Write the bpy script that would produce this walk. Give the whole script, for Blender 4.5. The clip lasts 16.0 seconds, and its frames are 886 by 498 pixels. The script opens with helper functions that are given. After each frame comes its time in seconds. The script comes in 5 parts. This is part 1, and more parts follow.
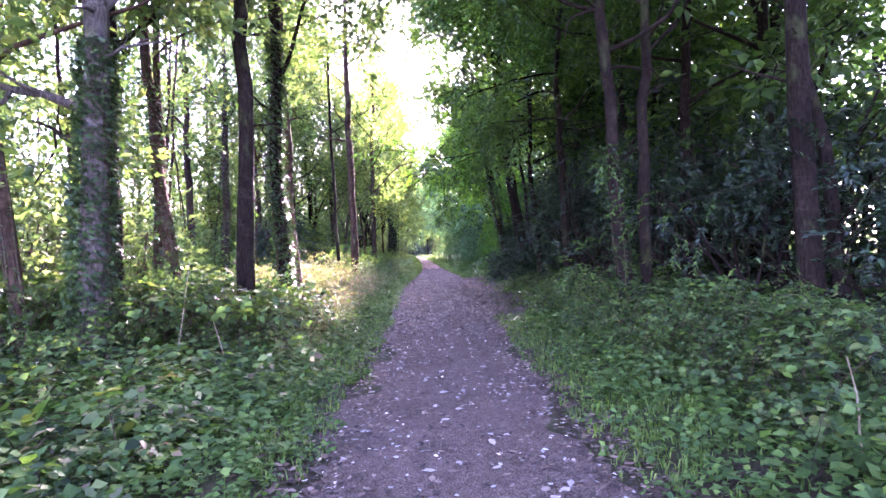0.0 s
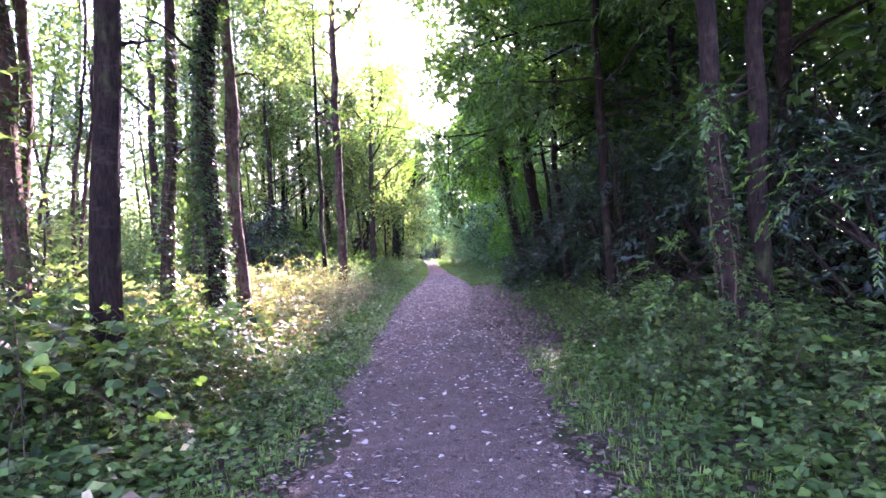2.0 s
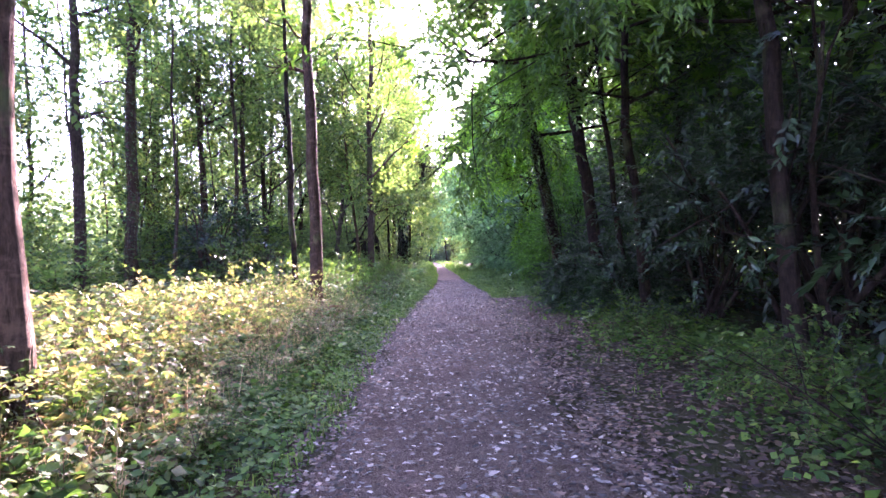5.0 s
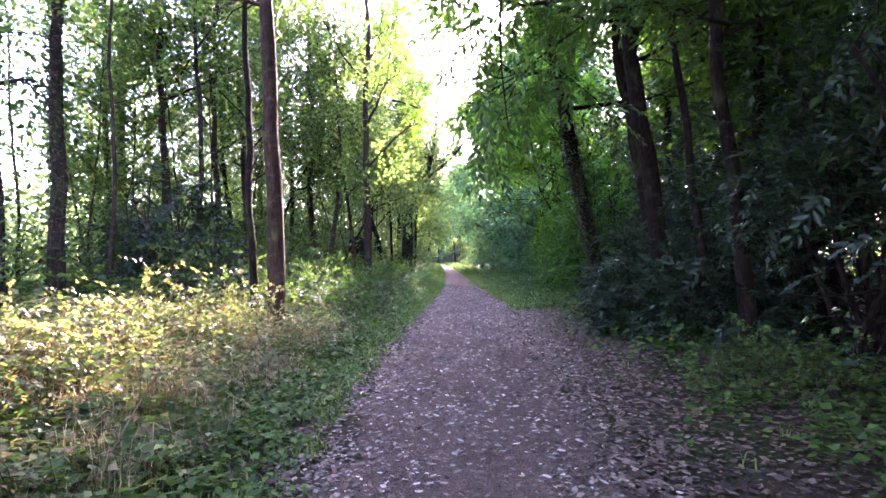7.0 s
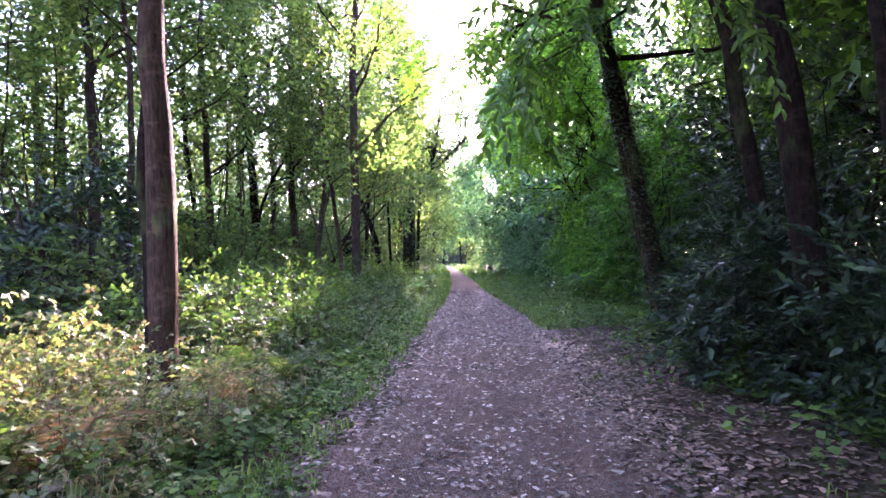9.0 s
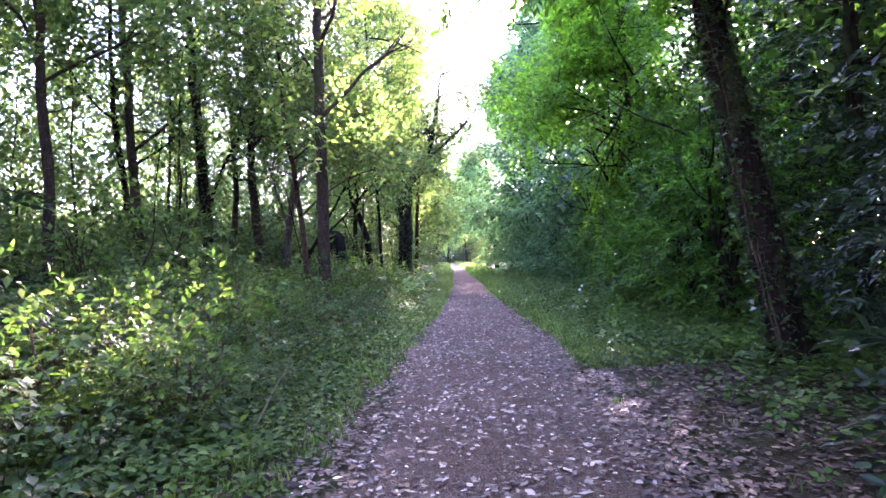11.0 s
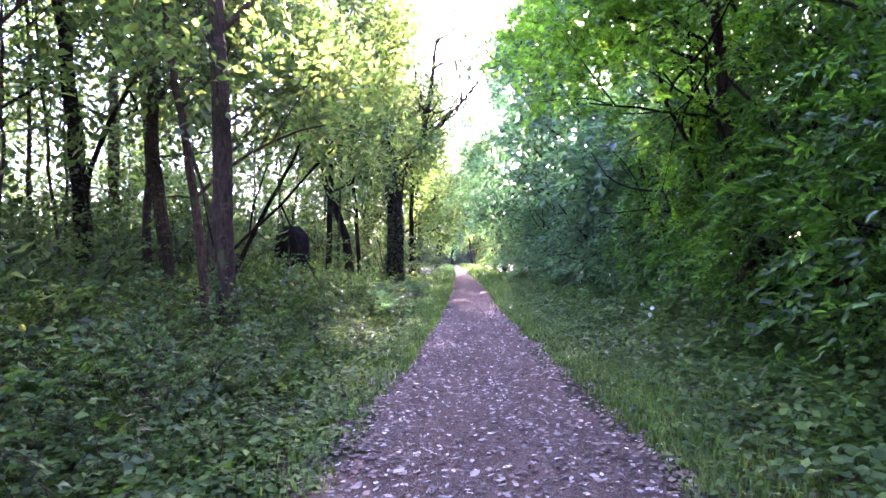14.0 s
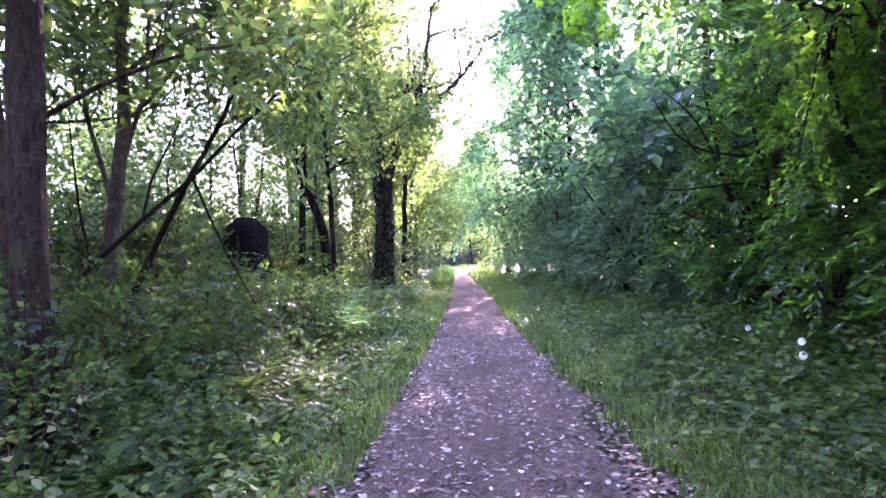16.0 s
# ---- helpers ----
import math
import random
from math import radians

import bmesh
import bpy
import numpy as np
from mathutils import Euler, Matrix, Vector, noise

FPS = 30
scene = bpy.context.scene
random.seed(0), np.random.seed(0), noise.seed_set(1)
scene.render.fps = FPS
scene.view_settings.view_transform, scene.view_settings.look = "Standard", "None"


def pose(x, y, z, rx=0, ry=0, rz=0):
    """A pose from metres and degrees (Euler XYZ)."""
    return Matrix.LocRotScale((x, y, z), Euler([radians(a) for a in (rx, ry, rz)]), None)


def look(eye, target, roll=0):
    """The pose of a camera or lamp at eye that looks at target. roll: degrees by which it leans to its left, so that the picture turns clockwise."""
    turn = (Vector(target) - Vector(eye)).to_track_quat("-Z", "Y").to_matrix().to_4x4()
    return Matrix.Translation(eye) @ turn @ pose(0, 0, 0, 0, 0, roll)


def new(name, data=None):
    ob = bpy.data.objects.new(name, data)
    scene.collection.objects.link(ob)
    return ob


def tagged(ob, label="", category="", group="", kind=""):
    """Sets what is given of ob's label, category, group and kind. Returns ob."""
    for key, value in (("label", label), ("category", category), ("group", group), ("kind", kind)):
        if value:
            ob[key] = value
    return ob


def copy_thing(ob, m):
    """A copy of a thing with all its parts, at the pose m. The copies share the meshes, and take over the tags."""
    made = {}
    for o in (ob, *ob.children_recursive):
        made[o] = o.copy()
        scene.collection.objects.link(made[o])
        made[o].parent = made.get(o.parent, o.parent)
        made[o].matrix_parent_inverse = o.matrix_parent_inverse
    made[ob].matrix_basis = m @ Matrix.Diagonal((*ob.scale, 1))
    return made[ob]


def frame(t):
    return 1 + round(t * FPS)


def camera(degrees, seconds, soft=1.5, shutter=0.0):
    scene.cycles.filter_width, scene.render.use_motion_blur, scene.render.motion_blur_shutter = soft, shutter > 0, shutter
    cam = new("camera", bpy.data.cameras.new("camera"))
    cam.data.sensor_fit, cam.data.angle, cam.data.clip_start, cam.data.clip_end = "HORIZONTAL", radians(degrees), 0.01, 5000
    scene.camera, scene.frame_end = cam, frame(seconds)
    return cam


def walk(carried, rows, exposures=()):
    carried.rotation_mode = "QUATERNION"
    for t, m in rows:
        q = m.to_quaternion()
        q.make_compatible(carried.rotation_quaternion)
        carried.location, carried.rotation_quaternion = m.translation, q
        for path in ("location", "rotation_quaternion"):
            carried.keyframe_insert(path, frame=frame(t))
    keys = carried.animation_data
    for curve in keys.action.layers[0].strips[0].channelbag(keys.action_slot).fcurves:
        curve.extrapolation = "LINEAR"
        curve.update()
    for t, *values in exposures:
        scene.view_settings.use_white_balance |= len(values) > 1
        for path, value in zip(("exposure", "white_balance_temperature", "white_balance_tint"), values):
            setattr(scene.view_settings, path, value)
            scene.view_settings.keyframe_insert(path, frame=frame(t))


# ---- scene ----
cam = camera(75.0, 16.0, soft=1.6)
PATH = [
    (0, (-0.046, -0.896, 1.452), (-0.016, 1.103, 1.451), -1.6),
    (0.5, (-0.03, 0.05, 1.459), (-0.005, 2.05, 1.461), -1.6),
    (1, (0.015, 0.946, 1.445), (0.032, 2.946, 1.453), -1.6),
    (1.5, (0.069, 1.871, 1.458), (0.076, 3.871, 1.469), -1.7),
    (2, (0.135, 2.777, 1.421), (0.133, 4.777, 1.435), -1.6),
    (2.5, (0.199, 3.739, 1.426), (0.187, 5.739, 1.441), -1.5),
    (3, (0.09, 4.776, 1.438), (0.075, 6.776, 1.454), -1.3),
    (3.5, (0.018, 5.752, 1.448), (-0.001, 7.752, 1.467), -1.5),
    (4, (-0.03, 6.593, 1.46), (-0.054, 8.592, 1.481), -1.8),
    (4.2, (-0.025, 6.935, 1.452), (-0.048, 8.935, 1.477), -1.4),
    (6.3, (-0.004, 10.453, 1.437), (-0.055, 12.452, 1.454), -1.3),
    (6.5, (-0.018, 10.833, 1.438), (-0.073, 12.833, 1.46), -1.2),
    (7, (-0.054, 11.81, 1.449), (-0.119, 13.808, 1.476), -1.1),
    (7.5, (-0.067, 12.775, 1.429), (-0.14, 14.774, 1.46), -1.2),
    (8, (-0.096, 13.764, 1.43), (-0.173, 15.763, 1.461), -1.3),
    (8.5, (-0.071, 14.747, 1.445), (-0.155, 16.745, 1.477), -1.4),
    (9, (-0.145, 15.684, 1.473), (-0.23, 17.682, 1.504), -1.5),
    (9.5, (-0.114, 16.648, 1.49), (-0.208, 18.645, 1.518), -1.5),
    (9.7, (-0.105, 17.025, 1.471), (-0.204, 19.022, 1.499), -1.8),
    (11.8, (0.016, 21.692, 1.451), (-0.095, 23.689, 1.474), -2.2),
    (12, (0.027, 22.061, 1.453), (-0.089, 24.057, 1.479), -2.2),
    (12.5, (0.065, 22.884, 1.438), (-0.054, 24.881, 1.463), -2.3),
    (13, (0.04, 23.723, 1.451), (-0.081, 25.719, 1.477), -2.2),
    (13.5, (0.071, 24.612, 1.451), (-0.055, 26.608, 1.478), -2.4),
    (14, (0.063, 25.548, 1.478), (-0.064, 27.543, 1.508), -2.4),
    (14.5, (0.075, 26.467, 1.46), (-0.053, 28.463, 1.491), -2.5),
    (15, (0.008, 27.373, 1.456), (-0.123, 29.368, 1.487), -2.5),
    (15.5, (0.003, 28.407, 1.422), (-0.126, 30.402, 1.455), -2.7),
    (16, (-0.051, 29.346, 1.427), (-0.178, 31.342, 1.461), -2.6),
]
walk(cam, [(t, look(eye, target, roll)) for t, eye, target, roll in PATH], [(0, 4.65, 5700, 68), (4, 4.6, 5700, 64), (8, 4.45, 5850, 55), (12, 4.75, 5650, 58), (16, 5.0, 5700, 69)])

# ---------------------------------------------------------------- light
SUN_AZ, SUN_EL = radians(9.1), radians(22.3)
SUN_DIR = Vector((math.sin(SUN_AZ) * math.cos(SUN_EL), math.cos(SUN_AZ) * math.cos(SUN_EL), math.sin(SUN_EL)))
world = bpy.data.worlds.new("sky")
scene.world = world
world.use_nodes = True
_n = world.node_tree.nodes
_sky = _n.new("ShaderNodeTexSky")
_sky.sky_type, _sky.sun_disc = "NISHITA", False
_sky.sun_elevation, _sky.sun_rotation = SUN_EL, SUN_AZ
_sky.dust_density, _sky.air_density, _sky.ozone_density = 1.2, 1.0, 1.6
_n["Background"].inputs["Strength"].default_value = 0.15
world.node_tree.links.new(_sky.outputs[0], _n["Background"].inputs["Color"])
sun = new("sun", bpy.data.lights.new("sun", "SUN"))
sun.data.energy, sun.data.angle, sun.data.color = 5.0, radians(0.6), (1.0, 0.88, 0.7)
sun.matrix_world = look(SUN_DIR * 60, (0, 0, 0))

# ---------------------------------------------------------------- materials


def nodes_of(name):
    m = bpy.data.materials.new(name)
    m.use_nodes = True
    t = m.node_tree
    return m, t, t.nodes["Principled BSDF"], t.nodes["Material Output"]


def ramp(t, fac, stops):
    r = t.nodes.new("ShaderNodeValToRGB")
    els = r.color_ramp.elements
    while len(els) < len(stops):
        els.new(0.5)
    for e, (p, c) in zip(els, stops):
        e.position, e.color = p, (*c, 1)
    t.links.new(fac, r.inputs[0])
    return r.outputs[0]


def noise_tex(t, scale, detail=4, vec=None, rough=0.6):
    n = t.nodes.new("ShaderNodeTexNoise")
    n.inputs["Scale"].default_value, n.inputs["Detail"].default_value, n.inputs["Roughness"].default_value = scale, detail, rough
    if vec is not None:
        t.links.new(vec, n.inputs["Vector"])
    return n.outputs[0]


def mixcol(t, fac, a, b, mode="MIX"):
    m = t.nodes.new("ShaderNodeMix")
    m.data_type, m.blend_type = "RGBA", mode
    for sock, v in ((m.inputs["Factor"], fac), (m.inputs[6], a), (m.inputs[7], b)):
        if hasattr(v, "links"):
            t.links.new(v, sock)
        else:
            sock.default_value = v if isinstance(v, float) else (*v, 1)
    return m.outputs[2]


def place(t, world_scale=(1, 1, 1)):
    g = t.nodes.new("ShaderNodeNewGeometry")
    mp = t.nodes.new("ShaderNodeMapping")
    mp.inputs["Scale"].default_value = world_scale
    t.links.new(g.outputs["Position"], mp.inputs[0])
    return mp.outputs[0]


def bump(t, b, height, strength, dist):
    n = t.nodes.new("ShaderNodeBump")
    n.inputs["Strength"].default_value, n.inputs["Distance"].default_value = strength, dist
    t.links.new(height, n.inputs["Height"])
    t.links.new(n.outputs[0], b.inputs["Normal"])


def leaf_mat(name, cols, thru, rough=0.45, trans=0.42, spec=0.4):
    """A leaf: varied colour from leaf to leaf, patchy from place to place, light shining through it."""
    m, t, b, out = nodes_of(name)
    g = t.nodes.new("ShaderNodeNewGeometry")
    k = len(cols)
    base = ramp(t, g.outputs["Random Per Island"], [(i / max(1, k - 1), c) for i, c in enumerate(cols)])
    big = noise_tex(t, 0.9, 3, g.outputs["Position"])
    fine = noise_tex(t, 60.0, 2, g.outputs["Position"])
    base = mixcol(t, 0.55, base, ramp(t, big, [(0.3, (0.55, 0.58, 0.6)), (0.7, (1.35, 1.3, 1.15))]), "MULTIPLY")
    base = mixcol(t, 0.5, base, ramp(t, fine, [(0.3, (0.75, 0.75, 0.75)), (0.7, (1.2, 1.2, 1.2))]), "MULTIPLY")
    scaled, tone = t.nodes.new("ShaderNodeMath"), t.nodes.new("ShaderNodeMath")
    scaled.operation, tone.operation = "MULTIPLY", "FRACT"
    scaled.inputs[1].default_value = 37.0
    t.links.new(g.outputs["Random Per Island"], scaled.inputs[0])
    t.links.new(scaled.outputs[0], tone.inputs[0])
    base = mixcol(t, 0.85, base, ramp(t, tone.outputs[0], [(0.0, (0.45, 0.5, 0.5)), (0.6, (1.0, 1.0, 1.0)), (1.0, (1.75, 1.6, 1.5))]), "MULTIPLY")
    t.links.new(base, b.inputs["Base Color"])
    b.inputs["Roughness"].default_value, b.inputs["Specular IOR Level"].default_value = rough, spec
    tr = t.nodes.new("ShaderNodeBsdfTranslucent")
    t.links.new(mixcol(t, 1.0, base, thru, "MULTIPLY"), tr.inputs[0])
    mx = t.nodes.new("ShaderNodeMixShader")
    mx.inputs[0].default_value = trans
    t.links.new(b.outputs[0], mx.inputs[1])
    t.links.new(tr.outputs[0], mx.inputs[2])
    t.links.new(mx.outputs[0], out.inputs[0])
    return m


def bark_mat(name, dark, light, moss=0.25, streak=6.0):
    m, t, b, out = nodes_of(name)
    v = place(t, (1, 1, 0.22))
    n1 = noise_tex(t, 34.0, 6, v, 0.7)
    n2 = noise_tex(t, 2.2, 4, place(t, (1, 1, 0.6)))
    col = ramp(t, n1, [(0.32, dark), (0.68, light)])
    col = mixcol(t, 0.7, col, ramp(t, n2, [(0.35, (0.6, 0.58, 0.56)), (0.65, (1.25, 1.2, 1.15))]), "MULTIPLY")
    n3 = noise_tex(t, 3.1, 5, place(t, (1, 1, 0.5)))
    lich = ramp(t, n3, [(0.56, (0, 0, 0)), (0.66, (moss, moss, moss))])
    col = mixcol(t, lich, col, (0.11, 0.15, 0.05))
    n4 = noise_tex(t, 4.0, 5, place(t, (0.8, 0.8, 1.7)), 0.7)
    col = mixcol(t, ramp(t, n4, [(0.54, (0, 0, 0)), (0.64, (0.32, 0.32, 0.32))]), col, tuple(min(0.4, 1.9 * c) for c in light))
    t.links.new(col, b.inputs["Base Color"])
    b.inputs["Roughness"].default_value, b.inputs["Specular IOR Level"].default_value = 0.9, 0.06
    bump(t, b, n1, 1.0, 0.035)
    return m


def dirt_mat(name, stops, fine=90.0, tint=None):
    m, t, b, out = nodes_of(name)
    p = place(t)
    n1, n2, n3 = noise_tex(t, fine, 5, p, 0.7), noise_tex(t, 1.3, 5, p), noise_tex(t, 11.0, 4, p)
    col = ramp(t, n1, stops)
    col = mixcol(t, 0.6, col, ramp(t, n2, [(0.3, (0.7, 0.7, 0.72)), (0.7, (1.25, 1.2, 1.2))]), "MULTIPLY")
    col = mixcol(t, 0.6, col, ramp(t, n3, [(0.35, (0.75, 0.74, 0.74)), (0.65, (1.2, 1.2, 1.2))]), "MULTIPLY")
    if tint:
        n4 = noise_tex(t, 0.7, 5, p)
        col = mixcol(t, ramp(t, n4, [(0.42, (0, 0, 0)), (0.6, (0.8, 0.8, 0.8))]), col, tint)
    t.links.new(col, b.inputs["Base Color"])
    b.inputs["Roughness"].default_value, b.inputs["Specular IOR Level"].default_value = 0.95, 0.08
    vor = t.nodes.new("ShaderNodeTexVoronoi")
    vor.inputs["Scale"].default_value = 70.0
    t.links.new(p, vor.inputs["Vector"])
    bump(t, b, vor.outputs["Distance"], 1.0, 0.02)
    return m


M_PATH = dirt_mat("path_grit", [(0.34, (0.043, 0.027, 0.021)), (0.52, (0.14, 0.094, 0.074)), (0.72, (0.36, 0.265, 0.21))])
M_SOIL = dirt_mat("woodland_soil", [(0.25, (0.03, 0.022, 0.015)), (0.55, (0.075, 0.055, 0.035)), (0.8, (0.15, 0.11, 0.07))], 40.0, (0.04, 0.06, 0.018))
M_BARK = bark_mat("brown_bark", (0.022, 0.015, 0.013), (0.105, 0.07, 0.058), 0.3)
M_BARK_GREY = bark_mat("grey_bark", (0.04, 0.033, 0.028), (0.17, 0.14, 0.125), 0.4)
M_BARK_WARM = bark_mat("warm_bark", (0.024, 0.015, 0.011), (0.125, 0.076, 0.055), 0.5)
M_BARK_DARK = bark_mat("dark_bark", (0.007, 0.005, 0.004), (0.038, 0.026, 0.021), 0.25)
M_TWIG = bark_mat("twig_bark", (0.04, 0.03, 0.02), (0.14, 0.1, 0.07), 0.3)
M_DRY = bark_mat("dry_stem", (0.22, 0.17, 0.10), (0.42, 0.34, 0.22), 0.0)
GREEN_THRU = (1.65, 1.8, 1.05)
# Backlit glare among the trees is paled into this leaf colour.
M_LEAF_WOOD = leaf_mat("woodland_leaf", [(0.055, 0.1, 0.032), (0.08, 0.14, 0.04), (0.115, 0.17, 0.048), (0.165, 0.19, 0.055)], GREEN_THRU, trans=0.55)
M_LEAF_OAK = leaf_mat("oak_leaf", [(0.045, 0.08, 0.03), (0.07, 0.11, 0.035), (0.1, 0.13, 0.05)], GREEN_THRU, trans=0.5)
# Deep shade of the thicket is put into this dark leaf colour.
M_LEAF_SHADED = leaf_mat("laurel_leaf_shade_tone", [(0.012, 0.026, 0.014), (0.018, 0.04, 0.019), (0.03, 0.062, 0.024)], (1.3, 1.9, 0.6), rough=0.4, trans=0.18, spec=0.42)
# Lit copy of the laurel leaf: sun shining through is in the colour.
M_LEAF_LIT = leaf_mat("laurel_leaf_lit_tone", [(0.03, 0.08, 0.02), (0.06, 0.15, 0.026), (0.105, 0.22, 0.036), (0.016, 0.042, 0.017)], (1.7, 2.3, 0.6), rough=0.28, trans=0.45, spec=0.6)
# Pale blue of sky and haze is put into this leaf colour.
M_LEAF_BLUE_HAZE = leaf_mat("bluish_haze_leaf", [(0.035, 0.075, 0.045), (0.065, 0.13, 0.075), (0.1, 0.175, 0.1), (0.13, 0.21, 0.12)], (1.6, 2.1, 1.1), rough=0.42, trans=0.48, spec=0.4)
M_LEAF_CANOPY = leaf_mat("chestnut_leaf", [(0.036, 0.078, 0.022), (0.06, 0.12, 0.026), (0.09, 0.155, 0.032)], (1.7, 2.2, 0.7), rough=0.42, trans=0.38)
M_LEAF_MAPLE = leaf_mat("maple_leaf", [(0.07, 0.16, 0.025), (0.1, 0.21, 0.03), (0.155, 0.26, 0.04)], (2.0, 2.4, 0.6), trans=0.6)
M_LEAF_IVY = leaf_mat("ivy_leaf", [(0.018, 0.045, 0.016), (0.035, 0.075, 0.022), (0.06, 0.1, 0.03)], (1.6, 2.0, 0.7), rough=0.38, trans=0.28, spec=0.5)
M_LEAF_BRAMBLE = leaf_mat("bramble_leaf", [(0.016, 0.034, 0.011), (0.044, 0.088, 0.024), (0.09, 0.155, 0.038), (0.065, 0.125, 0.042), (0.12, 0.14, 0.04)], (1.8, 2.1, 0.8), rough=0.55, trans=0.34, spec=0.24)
# Autumn yellows and browns, with the bed's bright sun paled into the colour.
M_LEAF_SUNNY = leaf_mat("autumn_sunlit_bramble_leaf", [(0.08, 0.14, 0.04), (0.14, 0.2, 0.055), (0.2, 0.24, 0.09), (0.3, 0.27, 0.15), (0.2, 0.13, 0.08), (0.1, 0.17, 0.05), (0.15, 0.2, 0.07)], (1.5, 1.5, 0.8), rough=0.55, trans=0.4)
M_LEAF_LOW = leaf_mat("ground_ivy_leaf", [(0.045, 0.095, 0.028), (0.07, 0.135, 0.034), (0.105, 0.165, 0.042)], (1.7, 2.0, 0.8), rough=0.6, trans=0.36, spec=0.2)
M_GRASS = leaf_mat("grass_blade", [(0.06, 0.125, 0.022), (0.09, 0.165, 0.03), (0.125, 0.195, 0.042), (0.17, 0.18, 0.06)], (1.6, 2.0, 0.7), rough=0.5, trans=0.4)
M_FERN = leaf_mat("bracken_leaf", [(0.06, 0.11, 0.03), (0.09, 0.14, 0.035), (0.14, 0.17, 0.05)], (1.7, 2.0, 0.8), rough=0.55, trans=0.45)
M_FERN_DEAD = leaf_mat("dead_bracken", [(0.18, 0.11, 0.055), (0.28, 0.2, 0.11), (0.4, 0.32, 0.2)], (1.3, 1.1, 0.8), rough=0.7, trans=0.35)
M_LITTER = leaf_mat("fallen_leaf", [(0.12, 0.075, 0.06), (0.24, 0.16, 0.13), (0.36, 0.27, 0.24), (0.46, 0.38, 0.36), (0.62, 0.53, 0.52)], (1, 0.9, 0.8), rough=0.6, trans=0.1)
M_LITTER_DARK = leaf_mat("brown_fallen_leaf", [(0.022, 0.012, 0.009), (0.06, 0.033, 0.024), (0.12, 0.072, 0.052), (0.24, 0.165, 0.125)], (1, 0.9, 0.8), rough=0.65, trans=0.1)
M_LITTER_MID = leaf_mat("mauve_brown_fallen_leaf", [(0.035, 0.022, 0.018), (0.085, 0.056, 0.047), (0.14, 0.1, 0.086), (0.22, 0.165, 0.15), (0.45, 0.38, 0.35)], (1, 0.9, 0.8), rough=0.6, trans=0.1)
M_STRAW = leaf_mat("dry_grass", [(0.3, 0.22, 0.1), (0.42, 0.33, 0.17), (0.5, 0.42, 0.25)], (1.1, 1.0, 0.8), rough=0.6, trans=0.35)
# Far-off haze is put into the paler leaf colour here.
M_FAR = leaf_mat("distant_haze_leaf", [(0.08, 0.12, 0.055), (0.11, 0.155, 0.07), (0.15, 0.18, 0.085)], GREEN_THRU, rough=0.6, trans=0.45)
M_PETAL = leaf_mat("white_petal", [(0.75, 0.76, 0.75), (0.82, 0.82, 0.82)], (1, 1, 1), rough=0.5, trans=0.3)
M_ROOT = bark_mat("black_roots", (0.006, 0.005, 0.005), (0.03, 0.022, 0.02), 0.05)

# ---------------------------------------------------------------- mesh helpers
rng = np.random.default_rng(7)


def make_mesh(name, verts, tris, mats, midx=None, smooth=False):
    me = bpy.data.meshes.new(name)
    verts, tris = np.asarray(verts, np.float32), np.asarray(tris, np.int32)
    me.vertices.add(len(verts))
    me.vertices.foreach_set("co", verts.ravel())
    me.loops.add(tris.size)
    me.loops.foreach_set("vertex_index", tris.ravel())
    me.polygons.add(len(tris))
    k = tris.shape[1]
    me.polygons.foreach_set("loop_start", np.arange(0, tris.size, k, dtype=np.int32))
    for m in mats:
        me.materials.append(m)
    if midx is not None:
        me.polygons.foreach_set("material_index", np.asarray(midx, np.int32))
    if smooth:
        me.polygons.foreach_set("use_smooth", np.ones(len(tris), bool))
    me.update(calc_edges=True)
    return me


def part(name, me, parent=None, label=""):
    ob = new(name, me)
    if parent is not None:
        ob.parent = parent
    if label:
        tagged(ob, label)
    return ob


def thing(name, at, label, category, group="", kind=""):
    e = new(name)
    e.empty_display_size = 0.2
    e.location = at
    return tagged(e, label, category, group, kind)


def unit(v):
    v = np.asarray(v, float)
    return v / (np.linalg.norm(v, axis=-1, keepdims=True) + 1e-9)


def frames_of(dirs, roll, up=(0, 0, 1)):
    """Turns whose x axis is dirs and whose z axis is as near to up as can be, rolled by roll radians."""
    x = unit(dirs)
    y = unit(np.cross(np.broadcast_to(np.asarray(up, float), x.shape), x) + 1e-6)
    z = np.cross(x, y)
    c, s = np.cos(roll)[:, None], np.sin(roll)[:, None]
    return np.stack([x, c * y + s * z, c * z - s * y], -1)


def stamp(tv, tf, pos, rot, scale):
    """The template's verts and faces at every place; rot K x 3 x 3."""
    pos, scale = np.asarray(pos, float), np.asarray(scale, float)
    v = np.einsum("kij,vj->kvi", rot, tv) * scale[:, None, None] + pos[:, None, :]
    f = tf[None] + (np.arange(len(pos)) * len(tv))[:, None, None]
    return v.reshape(-1, 3), f.reshape(-1, tf.shape[1])


def leaf_shape(length, width, fine=False, curl=0.12):
    if fine:
        v = [(0, 0, 0), (.3, .46, .06), (.68, .4, .04), (1, 0, -curl), (.68, -.4, .04), (.3, -.46, .06)]
        f = [(0, 2, 1), (0, 3, 2), (0, 4, 3), (0, 5, 4)]
    else:
        v = [(0, 0, 0), (.45, .5, .07), (1, 0, -curl), (.45, -.5, .07)]
        f = [(0, 2, 1), (0, 3, 2)]
    return np.array(v) * (length, width, length), np.array(f)


